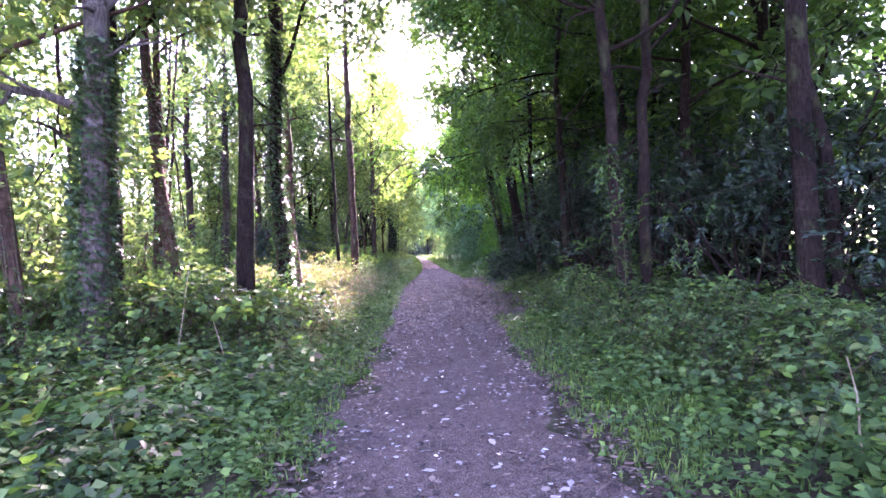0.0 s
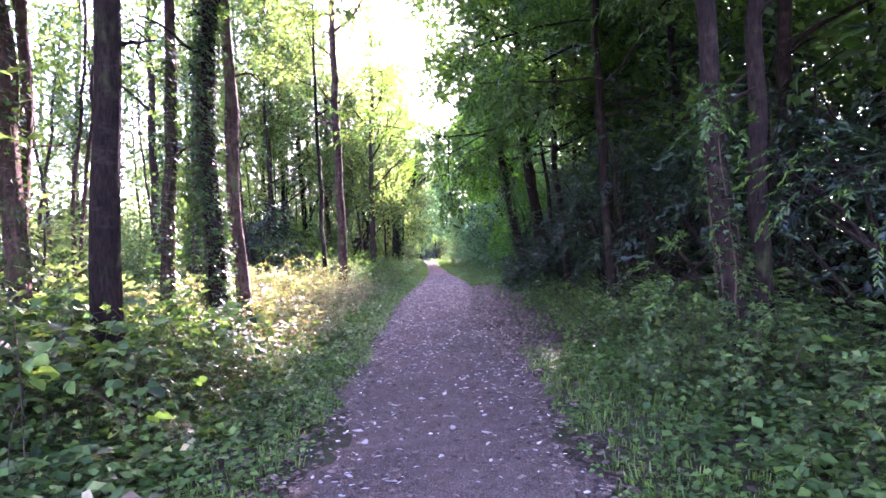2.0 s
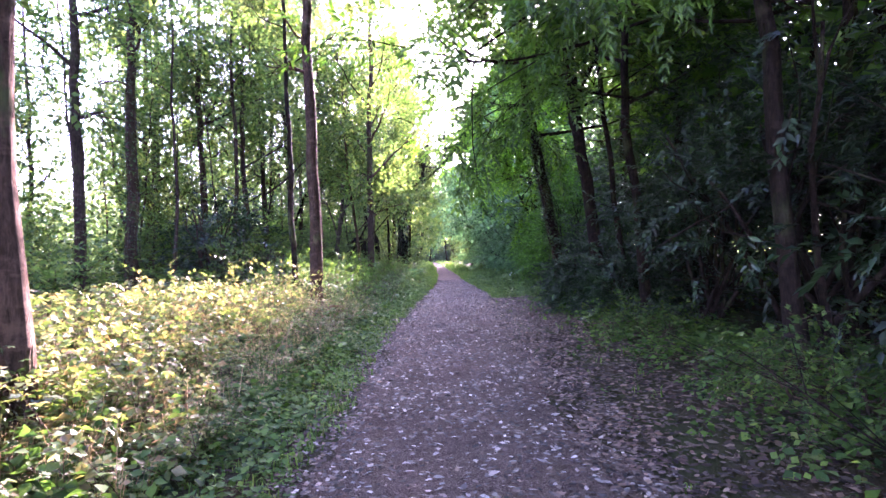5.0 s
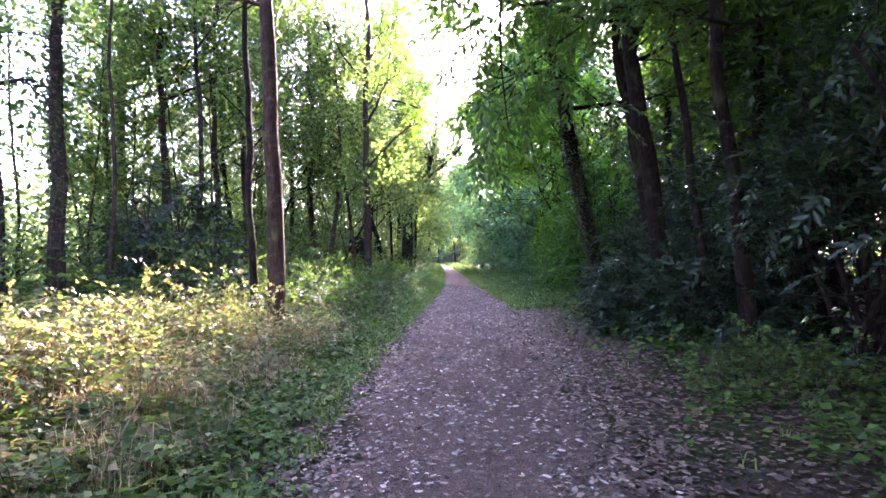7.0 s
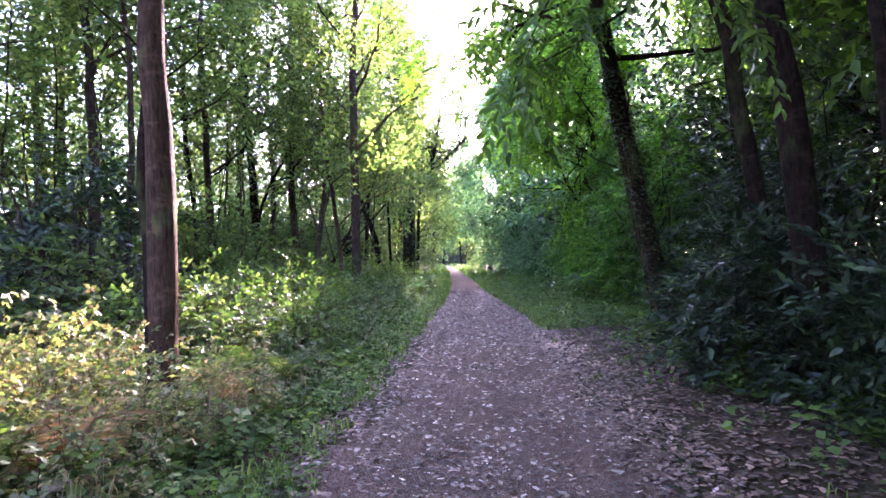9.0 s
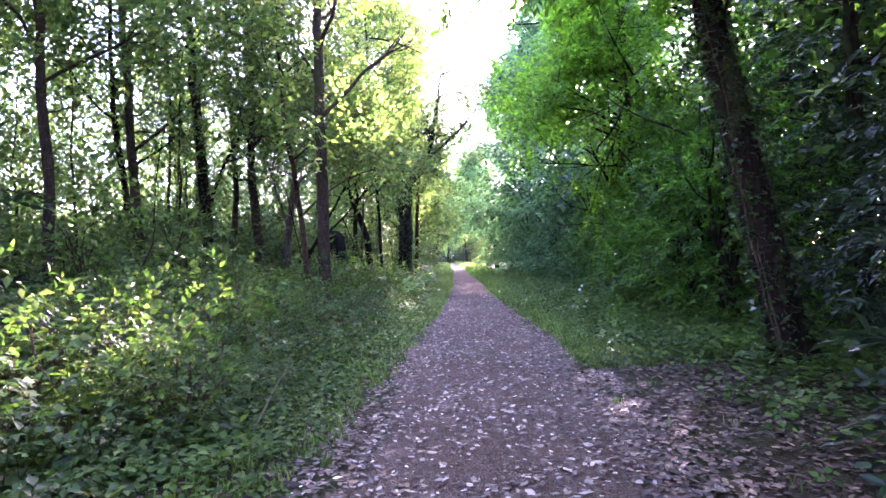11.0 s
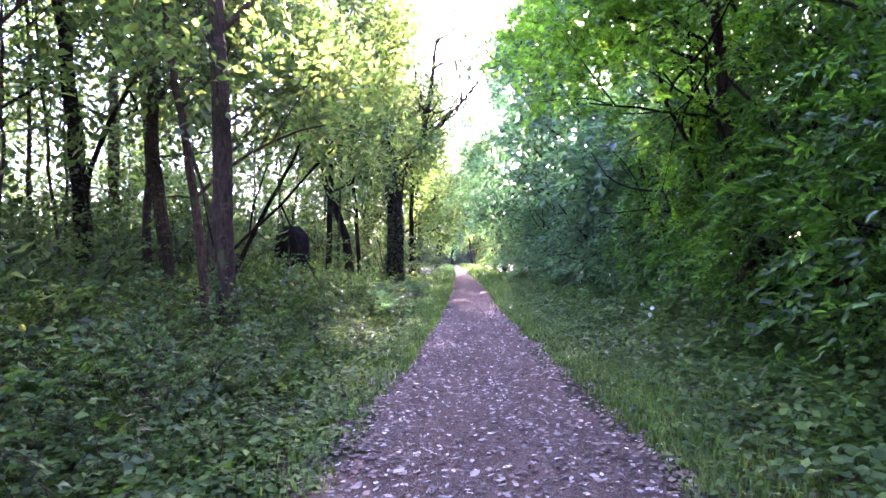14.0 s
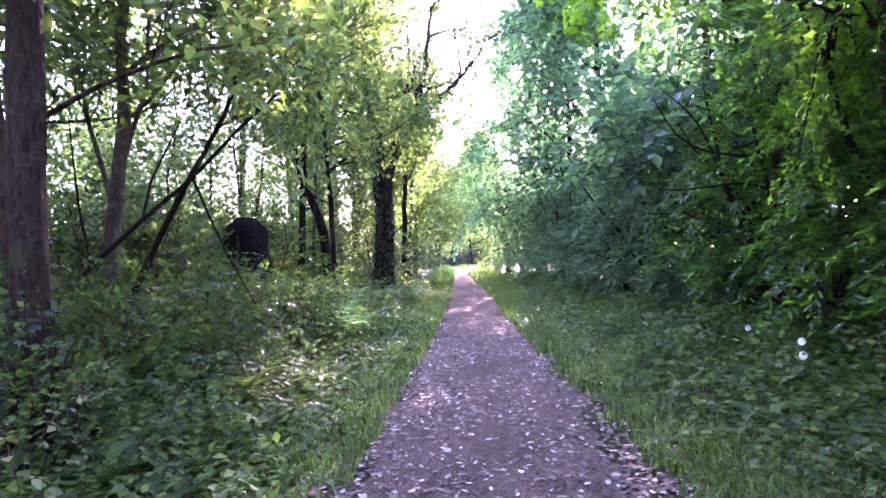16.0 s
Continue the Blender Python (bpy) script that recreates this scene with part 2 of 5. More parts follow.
def lobed_leaf(size):
    """A five-lobed leaf, as of maple or ivy."""
    tips = [(-1.9, .55), (-0.95, .85), (0, 1.0), (0.95, .85), (1.9, .55)]
    ring = []
    for i, (a, r) in enumerate(tips):
        ring.append((r * math.cos(a), r * math.sin(a), -.12 * r))
        if i < 4:
            b = a + .475
            ring.append((.5 * math.cos(b), .5 * math.sin(b), .03))
    v = np.array([(0, 0, 0)] + ring) * size * .62 + np.array([.3 * size, 0, 0])
    return v, np.array([(0, i, i + 1) for i in range(1, 9)])


def spray(n, length, leaf, spread=0.9, droop=0.25, seed=1, tilt=0.35, jitter=0.15):
    """A twig along x with n leaves on both sides. Returns verts, faces, material index (0 leaf, 1 twig)."""
    r = np.random.default_rng(seed)
    lv, lf = leaf
    t = np.linspace(0.12, 1.0, n)
    pos = np.stack([t * length, 0 * t, -droop * length * t ** 2], -1) + r.normal(0, jitter * length * 0.12, (n, 3))
    side = np.where(np.arange(n) % 2, 1.0, -1.0)
    ang = side * spread * (1.15 - 0.75 * t) + r.normal(0, jitter, n)
    d = np.stack([np.cos(ang), np.sin(ang), r.normal(-0.15, tilt, n)], -1)
    v, f = stamp(lv, lf, pos, frames_of(d, r.normal(0, tilt, n)), r.uniform(0.7, 1.15, n))
    w = 0.006 * max(length, 0.4)
    tw = np.array([(0, w, 0), (0, -w, 0), (0, 0, w), (length * .6, 0, -droop * length * .36)])
    tfa = np.array([(0, 3, 1), (1, 3, 2), (2, 3, 0)])
    return np.r_[v, tw], np.r_[f, tfa + len(v)], np.r_[np.zeros(len(f), int), np.ones(3, int)]


def tube(poly, radii, sides=9, rough=0.08, r=rng):
    poly, radii = np.asarray(poly, float), np.asarray(radii, float)
    n = len(poly)
    tan = unit(np.gradient(poly, axis=0))
    ref = np.array([1.0, 0.13, 0.05])
    a = unit(ref - (tan @ ref)[:, None] * tan)
    b = np.cross(tan, a)
    th = np.linspace(0, 2 * np.pi, sides, endpoint=False)
    lump = 1 + r.normal(0, rough, (n, sides)) * 0.6 + r.normal(0, rough, (1, sides))
    rr = radii[:, None] * lump
    v = poly[:, None, :] + rr[..., None] * (np.cos(th)[None, :, None] * a[:, None, :] + np.sin(th)[None, :, None] * b[:, None, :])
    i, j = np.meshgrid(np.arange(n - 1), np.arange(sides), indexing="ij")
    q = np.stack([i * sides + j, i * sides + (j + 1) % sides, (i + 1) * sides + (j + 1) % sides, (i + 1) * sides + j], -1).reshape(-1, 4)
    tri = np.r_[q[:, [0, 1, 2]], q[:, [0, 2, 3]]]
    v = np.r_[v.reshape(-1, 3), poly[-1:]]
    e = (n - 1) * sides
    cap = np.stack([e + np.arange(sides), e + (np.arange(sides) + 1) % sides, np.full(sides, len(v) - 1)], -1)
    return v, np.r_[tri, cap]


def joined(pieces):
    vs, fs, o = [], [], 0
    for v, f in pieces:
        vs.append(v)
        fs.append(f + o)
        o += len(v)
    return np.concatenate(vs), np.concatenate(fs)


def wander(start, d, length, n, r, bend=0.12, up=0.05):
    """A crooked line from start along d."""
    p, out = np.array(start, float), [np.array(start, float)]
    d = unit(d)
    for _ in range(n - 1):
        d = unit(d + r.normal(0, bend, 3) + np.array([0, 0, up]))
        p = p + d * length / (n - 1)
        out.append(p.copy())
    return np.array(out)


def limb(start, d, length, radius, r, depth=2, bend=0.16, up=0.06, kids=4):
    """A limb with side branches: its tubes, and the points and ways of its twigs."""
    line = wander(start, d, length, 7, r, bend, up)
    thick = np.linspace(radius, radius * 0.35, 7)
    tubes = [tube(line, thick, 6, 0.06, r) if radius > 0.025 else tube(line[::2], thick[::2], 3, 0.0, r)]
    tips = [(line[i], unit(line[i] - line[i - 1])) for i in (3, 4, 5, 6)]
    if depth > 0:
        for k in range(kids):
            i = int(r.integers(2, 6))
            out = unit(line[i] - line[i - 1]) + r.normal(0, 0.7, 3)
            t2, p2 = limb(line[i], out, length * r.uniform(0.35, 0.6), radius * 0.45, r, depth - 1, bend * 1.2, up, max(2, kids - 1))
            tubes += t2
            tips += p2
    return tubes, tips


PATH_Y = [-30, 0, 10, 20, 30, 40, 50, 80, 110, 140, 400]
PATH_X = [0.1, 0.1, 0.12, 0.02, 0.12, -0.2, -0.45, -1.8, -3.3, -5.2, -30]
PATH_W = [0.95, 0.92, 0.98, 1.2, 1.08, 0.8, 0.78, 0.8, 0.8, 0.8, 0.8]


def path_mid(y):
    return np.interp(y, PATH_Y, PATH_X)


def path_half(y):
    return np.interp(y, PATH_Y, PATH_W)


def ground_z(x, y):
    x, y = np.asarray(x, float), np.asarray(y, float)
    off = np.abs(x - path_mid(y)) - path_half(y)
    rise = np.clip((off - 0.3) / 3.0, 0, 1)
    w = 0.10 * np.sin(x * 0.7 + 1.3 * np.sin(y * 0.31)) + 0.08 * np.sin(y * 0.53 + x * 0.21) + 0.04 * np.sin(x * 2.1 + y * 1.7)
    return rise * (0.06 + w) + 0.012 * np.clip(off, 0, 1)


def sun_gap(p, keep):
    """Thins leaves where the canopy's gaps let the sun down onto the open bed west of the path and the laurels east of it."""
    p = np.asarray(p, float)
    k = (p[:, 2] - 0.6) / SUN_DIR.z
    gx, gy = p[:, 0] - k * SUN_DIR.x, p[:, 1] - k * SUN_DIR.y
    lit = (gx > -5.6) & (gx < -1.95 - 0.25 * np.sin(gy * 1.3)) & (gy > 8.4) & (gy < 23.2) & (p[:, 2] > 1.4)
    k = (p[:, 2] - 0.5) / SUN_DIR.z
    gx, gy = p[:, 0] - k * SUN_DIR.x, p[:, 1] - k * SUN_DIR.y
    far = (gx > -2.2) & (gx < 4.6) & (gy > 34.0) & (gy < 110.0) & (p[:, 2] > 5.0)
    k = (p[:, 2] - 3.5) / SUN_DIR.z
    gx, gy = p[:, 0] - k * SUN_DIR.x, p[:, 1] - k * SUN_DIR.y
    lit2 = (gx > 2.4) & (gx < 5.6) & (gy > 32.0) & (gy < 39.5) & (p[:, 1] > 39.5)
    return (~far | (np.random.default_rng(len(p) + 2).random(len(p)) < 0.5)) & (~lit2 | (np.random.default_rng(len(p) + 1).random(len(p)) < 0.4)) & (~lit | (np.random.default_rng(len(p)).random(len(p)) < keep))


# ---------------------------------------------------------------- ground and path
def spaced(a, b, near, far, grow):
    s = list(np.arange(a, b + near / 2, near))
    lo, hi, st = a, b, near
    while hi < far:
        st *= grow
        lo, hi = lo - st, hi + st
        s = [lo] + s + [hi]
    return np.array(s)


def grid_mesh(xs, ys, zf):
    X, Y = np.meshgrid(xs, ys, indexing="ij")
    v = np.stack([X, Y, zf(X, Y)], -1).reshape(-1, 3)
    n = len(ys)
    i, j = np.meshgrid(np.arange(len(xs) - 1), np.arange(n - 1), indexing="ij")
    a = (i * n + j).ravel()
    return v, np.stack([a, a + n, a + n + 1, a + 1], -1)


gv, gf = grid_mesh(spaced(-14, 12, 0.3, 600, 1.35), spaced(-8, 64, 0.4, 600, 1.35), lambda x, y: ground_z(x, y) - 0.012)
tagged(part("ground", make_mesh("ground", gv, gf, [M_SOIL], smooth=True)), "dark woodland soil under leaf litter and moss", "ground", kind="structure")


def build_path():
    ys = np.concatenate([np.arange(-8, 60, 0.12), np.arange(60, 146, 0.8)])
    us = np.linspace(-1, 1, 15)
    r = np.random.default_rng(3)
    ragL = r.normal(0, 0.035, len(ys)) + np.convolve(r.normal(0, 0.3, len(ys) + 40), np.ones(14) / 9, "same")[20:-20]
    ragR = r.normal(0, 0.035, len(ys)) + np.convolve(r.normal(0, 0.3, len(ys) + 40), np.ones(14) / 9, "same")[20:-20]
    half = path_half(ys)
    lo, hi = path_mid(ys) - half + ragL, path_mid(ys) + half + ragR
    X = lo[None] + (us[:, None] + 1) / 2 * (hi - lo)[None]
    Y = np.broadcast_to(ys, X.shape)
    crown = 0.012 * (1 - us[:, None] ** 2) + 0.004 * np.sin(X * 7 + Y * 3.1) + 0.003 * np.sin(Y * 9 - X * 5)
    v = np.stack([X, Y, crown + 0.006 - 0.02 * (np.abs(us[:, None]) > 0.99)], -1).reshape(-1, 3)
    n = len(ys)
    i, j = np.meshgrid(np.arange(len(us) - 1), np.arange(n - 1), indexing="ij")
    a = (i * n + j).ravel()
    return part("path", make_mesh("path", v, np.stack([a, a + n, a + n + 1, a + 1], -1), [M_PATH], smooth=True))


path_ob = tagged(build_path(), "trodden purplish-grey grit footpath strewn with fallen leaves", "path", kind="structure")

# ---------------------------------------------------------------- leaf kinds and twigs
L_WOOD = leaf_shape(0.12, 0.062)
L_LAUREL = leaf_shape(0.115, 0.052, True, 0.2)
L_LAUREL_C = leaf_shape(0.12, 0.052, False, 0.2)
L_CHEST = leaf_shape(0.17, 0.06, True, 0.22)
L_CHEST_C = leaf_shape(0.135, 0.05, False, 0.2)
L_IVY = lobed_leaf(0.085)
L_MAPLE = lobed_leaf(0.17)
SP_FAR = [spray(9, 0.8, leaf_shape(0.19, 0.1), 0.9, 0.2, s, 0.5) for s in (1, 2, 3)]
SP_WOOD = [spray(10, 0.65, L_WOOD, 0.9, 0.2, s, 0.5) for s in (1, 2, 3)]
SP_LAUREL = [spray(14, 0.45, L_LAUREL_C, 1.0, 0.3, s, 0.4) for s in (4, 5, 6)]
SP_LAUREL_F = [spray(13, 0.42, L_LAUREL, 1.0, 0.3, s, 0.4) for s in (4, 5, 6)]
SP_CHEST = [spray(14, 0.7, L_CHEST_C, 0.95, 0.3, s, 0.35) for s in (7, 8, 9)]
SP_CHEST_F = [spray(14, 0.7, L_CHEST, 0.95, 0.35, s, 0.3) for s in (7, 8, 9)]
SP_MAPLE = [spray(9, 0.6, L_MAPLE, 1.1, 0.25, s, 0.3) for s in (10, 11, 12)]


def leafage(name, sprays, pos, dirs, scale, mat, parent=None, label="", r=rng, flat=0.35, twig=M_TWIG):
    """One mesh of leafy twigs at the given points."""
    pos, dirs, scale = np.asarray(pos), np.asarray(dirs), np.asarray(scale)
    which = r.integers(0, len(sprays), len(pos))
    vs, fs, ms, o = [], [], [], 0
    for k, (tv, tf, tm) in enumerate(sprays):
        s = which == k
        if s.any():
            v, f = stamp(tv, tf, pos[s], frames_of(dirs[s], r.normal(0, flat, s.sum())), scale[s])
            vs.append(v)
            fs.append(f + o)
            ms.append(np.tile(tm, s.sum()))
            o += len(v)
    me = make_mesh(name, np.concatenate(vs), np.concatenate(fs), [mat, twig], np.concatenate(ms))
    return part(name, me, parent, label)


# ---------------------------------------------------------------- trees
def tree(name, x, y, r0, height, line, label, bark=M_BARK, leaves=M_LEAF_WOOD, sprays=None, limbs=9, first=6.0, reach=3.0, depth=2, bent=(),
         twigs=2, ivy=0.0, ivy_top=7.0, seed=1, gap=0.12, size=1.45, up=0.1, side=(0, 0), category="tree", group="woodland trees", lower=None):
    """line: sideways offsets of the trunk (z, dx, dy). side: the way in which the limbs tend."""
    r = np.random.default_rng(seed)
    z0 = float(ground_z(x, y)) - 0.05
    e = thing(name, (x, y, z0), label, category, group)
    zs = np.concatenate([[0, 0.15, 0.4], np.linspace(0.8, height, 24)])
    lz, lx, ly = np.array([(0, 0, 0)] + list(line)).T
    sx, sy = np.interp(zs, lz, lx), np.interp(zs, lz, ly)
    last = (zs - lz[-1]).clip(0)
    slope = 0.03 * np.array([lx[-1], ly[-1]])
    sx, sy = sx + last * slope[0], sy + last * slope[1]
    wob = np.cumsum(r.normal(0, 0.034, (len(zs), 2)), 0) * np.clip((zs - 1.0) / 3.0, 0, 1)[:, None]
    trunk = np.stack([sx + wob[:, 0], sy + wob[:, 1], zs], -1)
    rad = r0 * (1 - 0.8 * (zs / height) ** 1.1) * (1 + 0.55 * np.exp(-zs / 0.22))
    part("trunk", make_mesh("trunk", *tube(trunk, rad, 14, 0.07, r), [bark], smooth=True), e)
    tips = []
    for k in range(limbs):
        h = first + (height - first) * ((k + 0.5) / limbs) ** 1.1
        i = int(np.searchsorted(zs, h).clip(1, len(zs) - 1))
        f = (h - zs[i - 1]) / (zs[i] - zs[i - 1])
        p = trunk[i - 1] * (1 - f) + trunk[i] * f
        a = k * 2.4 + r.uniform(-0.4, 0.4)
        d = np.array([math.cos(a) + side[0], math.sin(a) + side[1], r.uniform(0.15, 0.8)])
        ln = reach * r.uniform(0.7, 1.2) * (1 - 0.5 * (h - first) / (height - first + 0.1))
        tubes, tp = limb(p, d, ln, rad[i] * 0.5, r, depth, 0.17, up, 3)
        part("limb", make_mesh("limb", *joined(tubes), [bark], smooth=True), e)
        tips += tp
    for k in range(6 if depth > 1 else 0):
        i = int(r.integers(7, 20))
        q = r.uniform(0, 6.28)
        t2, _ = limb(trunk[i], (math.cos(q), math.sin(q), r.uniform(-0.1, 0.7)), r.uniform(0.3, 1.1), 0.03 * min(1, r0 / 0.12), r, 1, 0.2, 0.0, 2)
        part("dead_twig", make_mesh("dead_twig", *joined(t2), [bark], smooth=True), e)
    for h, d, ln in lower or ():
        i = int(np.searchsorted(zs, h).clip(1, len(zs) - 1))
        tubes, tp = limb(trunk[i], d, ln, rad[i] * 0.45, r, 2, 0.14, 0.0, 3)
        part("limb", make_mesh("limb", *joined(tubes), [bark], smooth=True), e)
        tips += tp
    for pts, rr in bent:
        pts = np.array(pts, float)
        s = np.linspace(0, len(pts) - 1, 4 * len(pts))
        line = np.stack([np.interp(s, np.arange(len(pts)), pts[:, c]) for c in range(3)], -1)
        line[1:] += np.cumsum(r.normal(0, 0.03, (len(line) - 1, 3)), 0)
        tubes = [tube(line, np.linspace(rr, rr * 0.25, len(line)), 8, 0.06, r)]
        for q in range(5):
            j = int(r.integers(len(line) // 3, len(line) - 1))
            t2, p2 = limb(line[j], unit(line[j] - line[j - 1]) + r.normal(0, 0.6, 3), r.uniform(1.2, 2.4), rr * 0.3, r, 1, 0.2, 0.03, 3)
            tubes += t2
            tips += p2[::4]
        part("limb", make_mesh("limb", *joined(tubes), [bark], smooth=True), e)
    if twigs and tips:
        P = np.repeat(np.array([p for p, _ in tips]), twigs, 0) + r.normal(0, 0.28, (len(tips) * twigs, 3))
        D = np.repeat(np.array([d for _, d in tips]), twigs, 0) + r.normal(0, 0.75, (len(tips) * twigs, 3)) + (0, 0, -0.1)
        ok = sun_gap(P + (x, y, z0), gap)
        leafage("crown", sprays or SP_WOOD, P[ok], D[ok], r.uniform(0.75, 1.3, ok.sum()) * size, leaves, e, r=r)
    if ivy > 0:
        n = int(ivy)
        zz = r.uniform(0.05, ivy_top, n) ** 1.0
        th = r.uniform(0, 2 * np.pi, n)
        px, py = np.interp(zz, zs, trunk[:, 0]), np.interp(zz, zs, trunk[:, 1])
        rr = np.interp(zz, zs, rad) + np.abs(r.normal(0.03, 0.055, n)) * (1.2 - 0.5 * zz / ivy_top)
        out = np.stack([np.cos(th), np.sin(th), 0 * th], -1)
        P = np.stack([px, py, zz], -1) + out * rr[:, None]
        D = out * 0.5 + r.normal(0, 0.45, (n, 3)) + (0, 0, -0.55)
        tv, tf = L_IVY
        v, f = stamp(tv, tf, P, frames_of(D, r.normal(0, 0.4, n), (0.3, 0.2, 1)), r.uniform(0.6, 1.35, n))
        stems = []
        for k in range(5):
            a = r.uniform(0, 6.28)
            zc = np.linspace(0, ivy_top * r.uniform(0.6, 1), 12)
            aa = a + np.cumsum(r.normal(0, 0.15, 12))
            rc = np.interp(zc, zs, rad) + 0.008
            stems.append(tube(np.stack([np.interp(zc, zs, trunk[:, 0]) + np.cos(aa) * rc, np.interp(zc, zs, trunk[:, 1]) + np.sin(aa) * rc, zc], -1), np.linspace(0.018, 0.006, 12), 5, 0.05, r))
        iv = part("ivy", make_mesh("ivy", v, f, [M_LEAF_IVY]), e, "dark glossy climbing ivy")
        part("ivy_stem", make_mesh("ivy_stem", *joined(stems), [M_TWIG], smooth=True), iv)
    return e


PLAIN = "tall slender woodland tree with brown bark and thin leaves"
IVIED = "tall woodland tree with its trunk wrapped in dark ivy"
# west side, near to far
tree("tree", -4.3, 6.35, 0.19, 15, [(3.5, -0.05, 0.1), (7, -0.15, 0.1)], IVIED, M_BARK_GREY, ivy=4200, ivy_top=4.2, seed=11, first=4.6, limbs=12, lower=[(3.2, (-0.8, 0.3, 0.4), 2.0), (3.9, (0.6, 0.5, 0.5), 1.6)])
tree("tree", -4.62, 7.4, 0.13, 14, [(4, -0.1, 0.1)], IVIED, M_BARK_DARK, ivy=900, ivy_top=5, seed=12, first=4.2, limbs=12, lower=[(3.0, (-1, 0.2, 0.3), 2.0)])
tree("tree", -5.35, 6.7, 0.10, 13, [(2.4, -0.45, 0.1), (5, -0.95, 0.1)], "slender leaning woodland tree with ivy on its trunk", M_BARK_WARM, ivy=350, ivy_top=5, seed=13, first=3.6, limbs=12)
tree("tree", -2.98, 8.1, 0.135, 16, [(5, 0.0, 0.0)], "tall straight tree with smooth bare dark bark", M_BARK_DARK, seed=14, first=8.0, limbs=7)
tree("tree", -4.55, 9.15, 0.11, 14, [(1.6, -0.05, 0.05), (3.2, -0.45, 0.4), (7, -0.8, 0.5)], "slender leaning woodland tree with ivy on its trunk", M_BARK_WARM, ivy=800, ivy_top=5, seed=15, first=6.0)
tree("tree", -5.3, 10.1, 0.085, 13, [(4, 0.05, 0.1)], PLAIN, M_BARK_WARM, ivy=200, ivy_top=4, seed=16, first=5)
tree("tree", -3.19, 11.2, 0.14, 15, [(5, 0.03, 0.1)], "forked tree with its trunk thickly wrapped in ivy", M_BARK_DARK, ivy=4200, ivy_top=6.2, seed=17, first=6.5, limbs=8,
     lower=[(4.6, (0.5, 0.1, 1.0), 3.5)])
tree("tree", -3.2, 12.4, 0.12, 15, [(1.0, -0.02, 0), (2.2, -0.2, 0.0), (5, -0.42, 0.0)], "leaning tree with bare warm brown bark", M_BARK_WARM, seed=18, first=8, limbs=7, ivy=60, ivy_top=0.9)
tree("tree", -4.25, 11.85, 0.105, 14, [(3, 0.02, 0.1), (7, 0.05, 0.2)], IVIED, M_BARK, ivy=1100, ivy_top=5, seed=19, first=6)
tree("tree", -3.08, 21.1, 0.14, 17, [(5, 0.02, 0.0)], "tall straight tree with scarred reddish-brown bark", M_BARK_WARM, seed=20, first=8, limbs=6, ivy=50, ivy_top=0.7)
tree("tree", -3.85, 22.3, 0.075, 14, [(2.5, -0.08, 0.05), (6, -0.25, 0.2)], PLAIN, M_BARK_DARK, seed=21, first=6, limbs=7, reach=2.2)
tree("tree", -9.2, 24.5, 0.17, 15, [(5, 0.1, 0)], IVIED, M_BARK, ivy=1500, ivy_top=8, seed=22, first=7)
tree("tree", -12.8, 32.3, 0.14, 15, [(5, 0, 0)], PLAIN, M_BARK_WARM, seed=23, first=4.0, limbs=11)
tree("tree", -9.15, 29.3, 0.13, 15, [(5, -0.05, 0)], "forked woodland tree with warm brown bark", M_BARK, seed=24, first=6, lower=[(5.5, (0.6, 0, 1), 4)])
tree("tree", -7.5, 27.9, 0.085, 14, [(5, -0.05, 0)], PLAIN, M_BARK, seed=25, first=7)
tree("tree", -8.05, 30.4, 0.11, 14, [(5, 0.05, 0)], PLAIN, M_BARK, seed=26, first=4.5, limbs=11)
tree("tree", -8.3, 33.9, 0.12, 14, [(5, -0.1, 0)], PLAIN, M_BARK, seed=27, first=4, limbs=11)
tree("tree", -7.9, 36.8, 0.17, 15, [(3, -0.08, 0), (7, -0.5, 0)], "twin-stemmed tree with ivy on its trunk", M_BARK_DARK, ivy=700, ivy_top=6, seed=28, first=7, lower=[(2.6, (0.12, 0, 1), 6.0)])
tree("tree", -6.65, 37.6, 0.15, 15, [(5, -0.1, 0)], "tree with dead brown twigs hanging from its trunk", M_BARK, leaves=M_LEAF_OAK, seed=29, first=4.5, ivy=300, ivy_top=5)
tree("tree", -8.3, 39.6, 0.12, 14, [(5, -0.1, 0)], PLAIN, M_BARK, seed=30, first=4.0, limbs=11)
tree("tree", -9.6, 35.8, 0.11, 13, [(2.5, -0.2, 0), (5, -0.5, 0)], PLAIN, M_BARK_DARK, seed=31, first=4.0, limbs=11, ivy=250, ivy_top=3)
tree("tree", -3.62, 33.7, 0.145, 17, [(5, -0.02, 0.1)], "tall straight tree with patchy dark bark", M_BARK, seed=32, first=4.6, limbs=14, reach=3.2, side=(0.4, 0), twigs=2, size=1.1, ivy=260, ivy_top=1.6)
tree("tree", -4.2, 34.3, 0.075, 11, [(1.5, -0.05, 0), (4.8, -0.45, 0.1), (7, -0.7, 0.2)], "small crooked forked tree with peeling pale bark", M_BARK_WARM, seed=33, first=3.6, limbs=7, reach=2.6, lower=[(2.3, (0.55, 0.3, 0.9), 3.2)])
tree("tree", -5.85, 38.2, 0.06, 6, [(1, 0.3, 0), (3.5, 1.55, 0.1), (5, 2.2, 0.2)], "thin leaning sapling with bare lower stem", M_BARK_DARK, seed=34, first=3.2, limbs=4, reach=1.3)
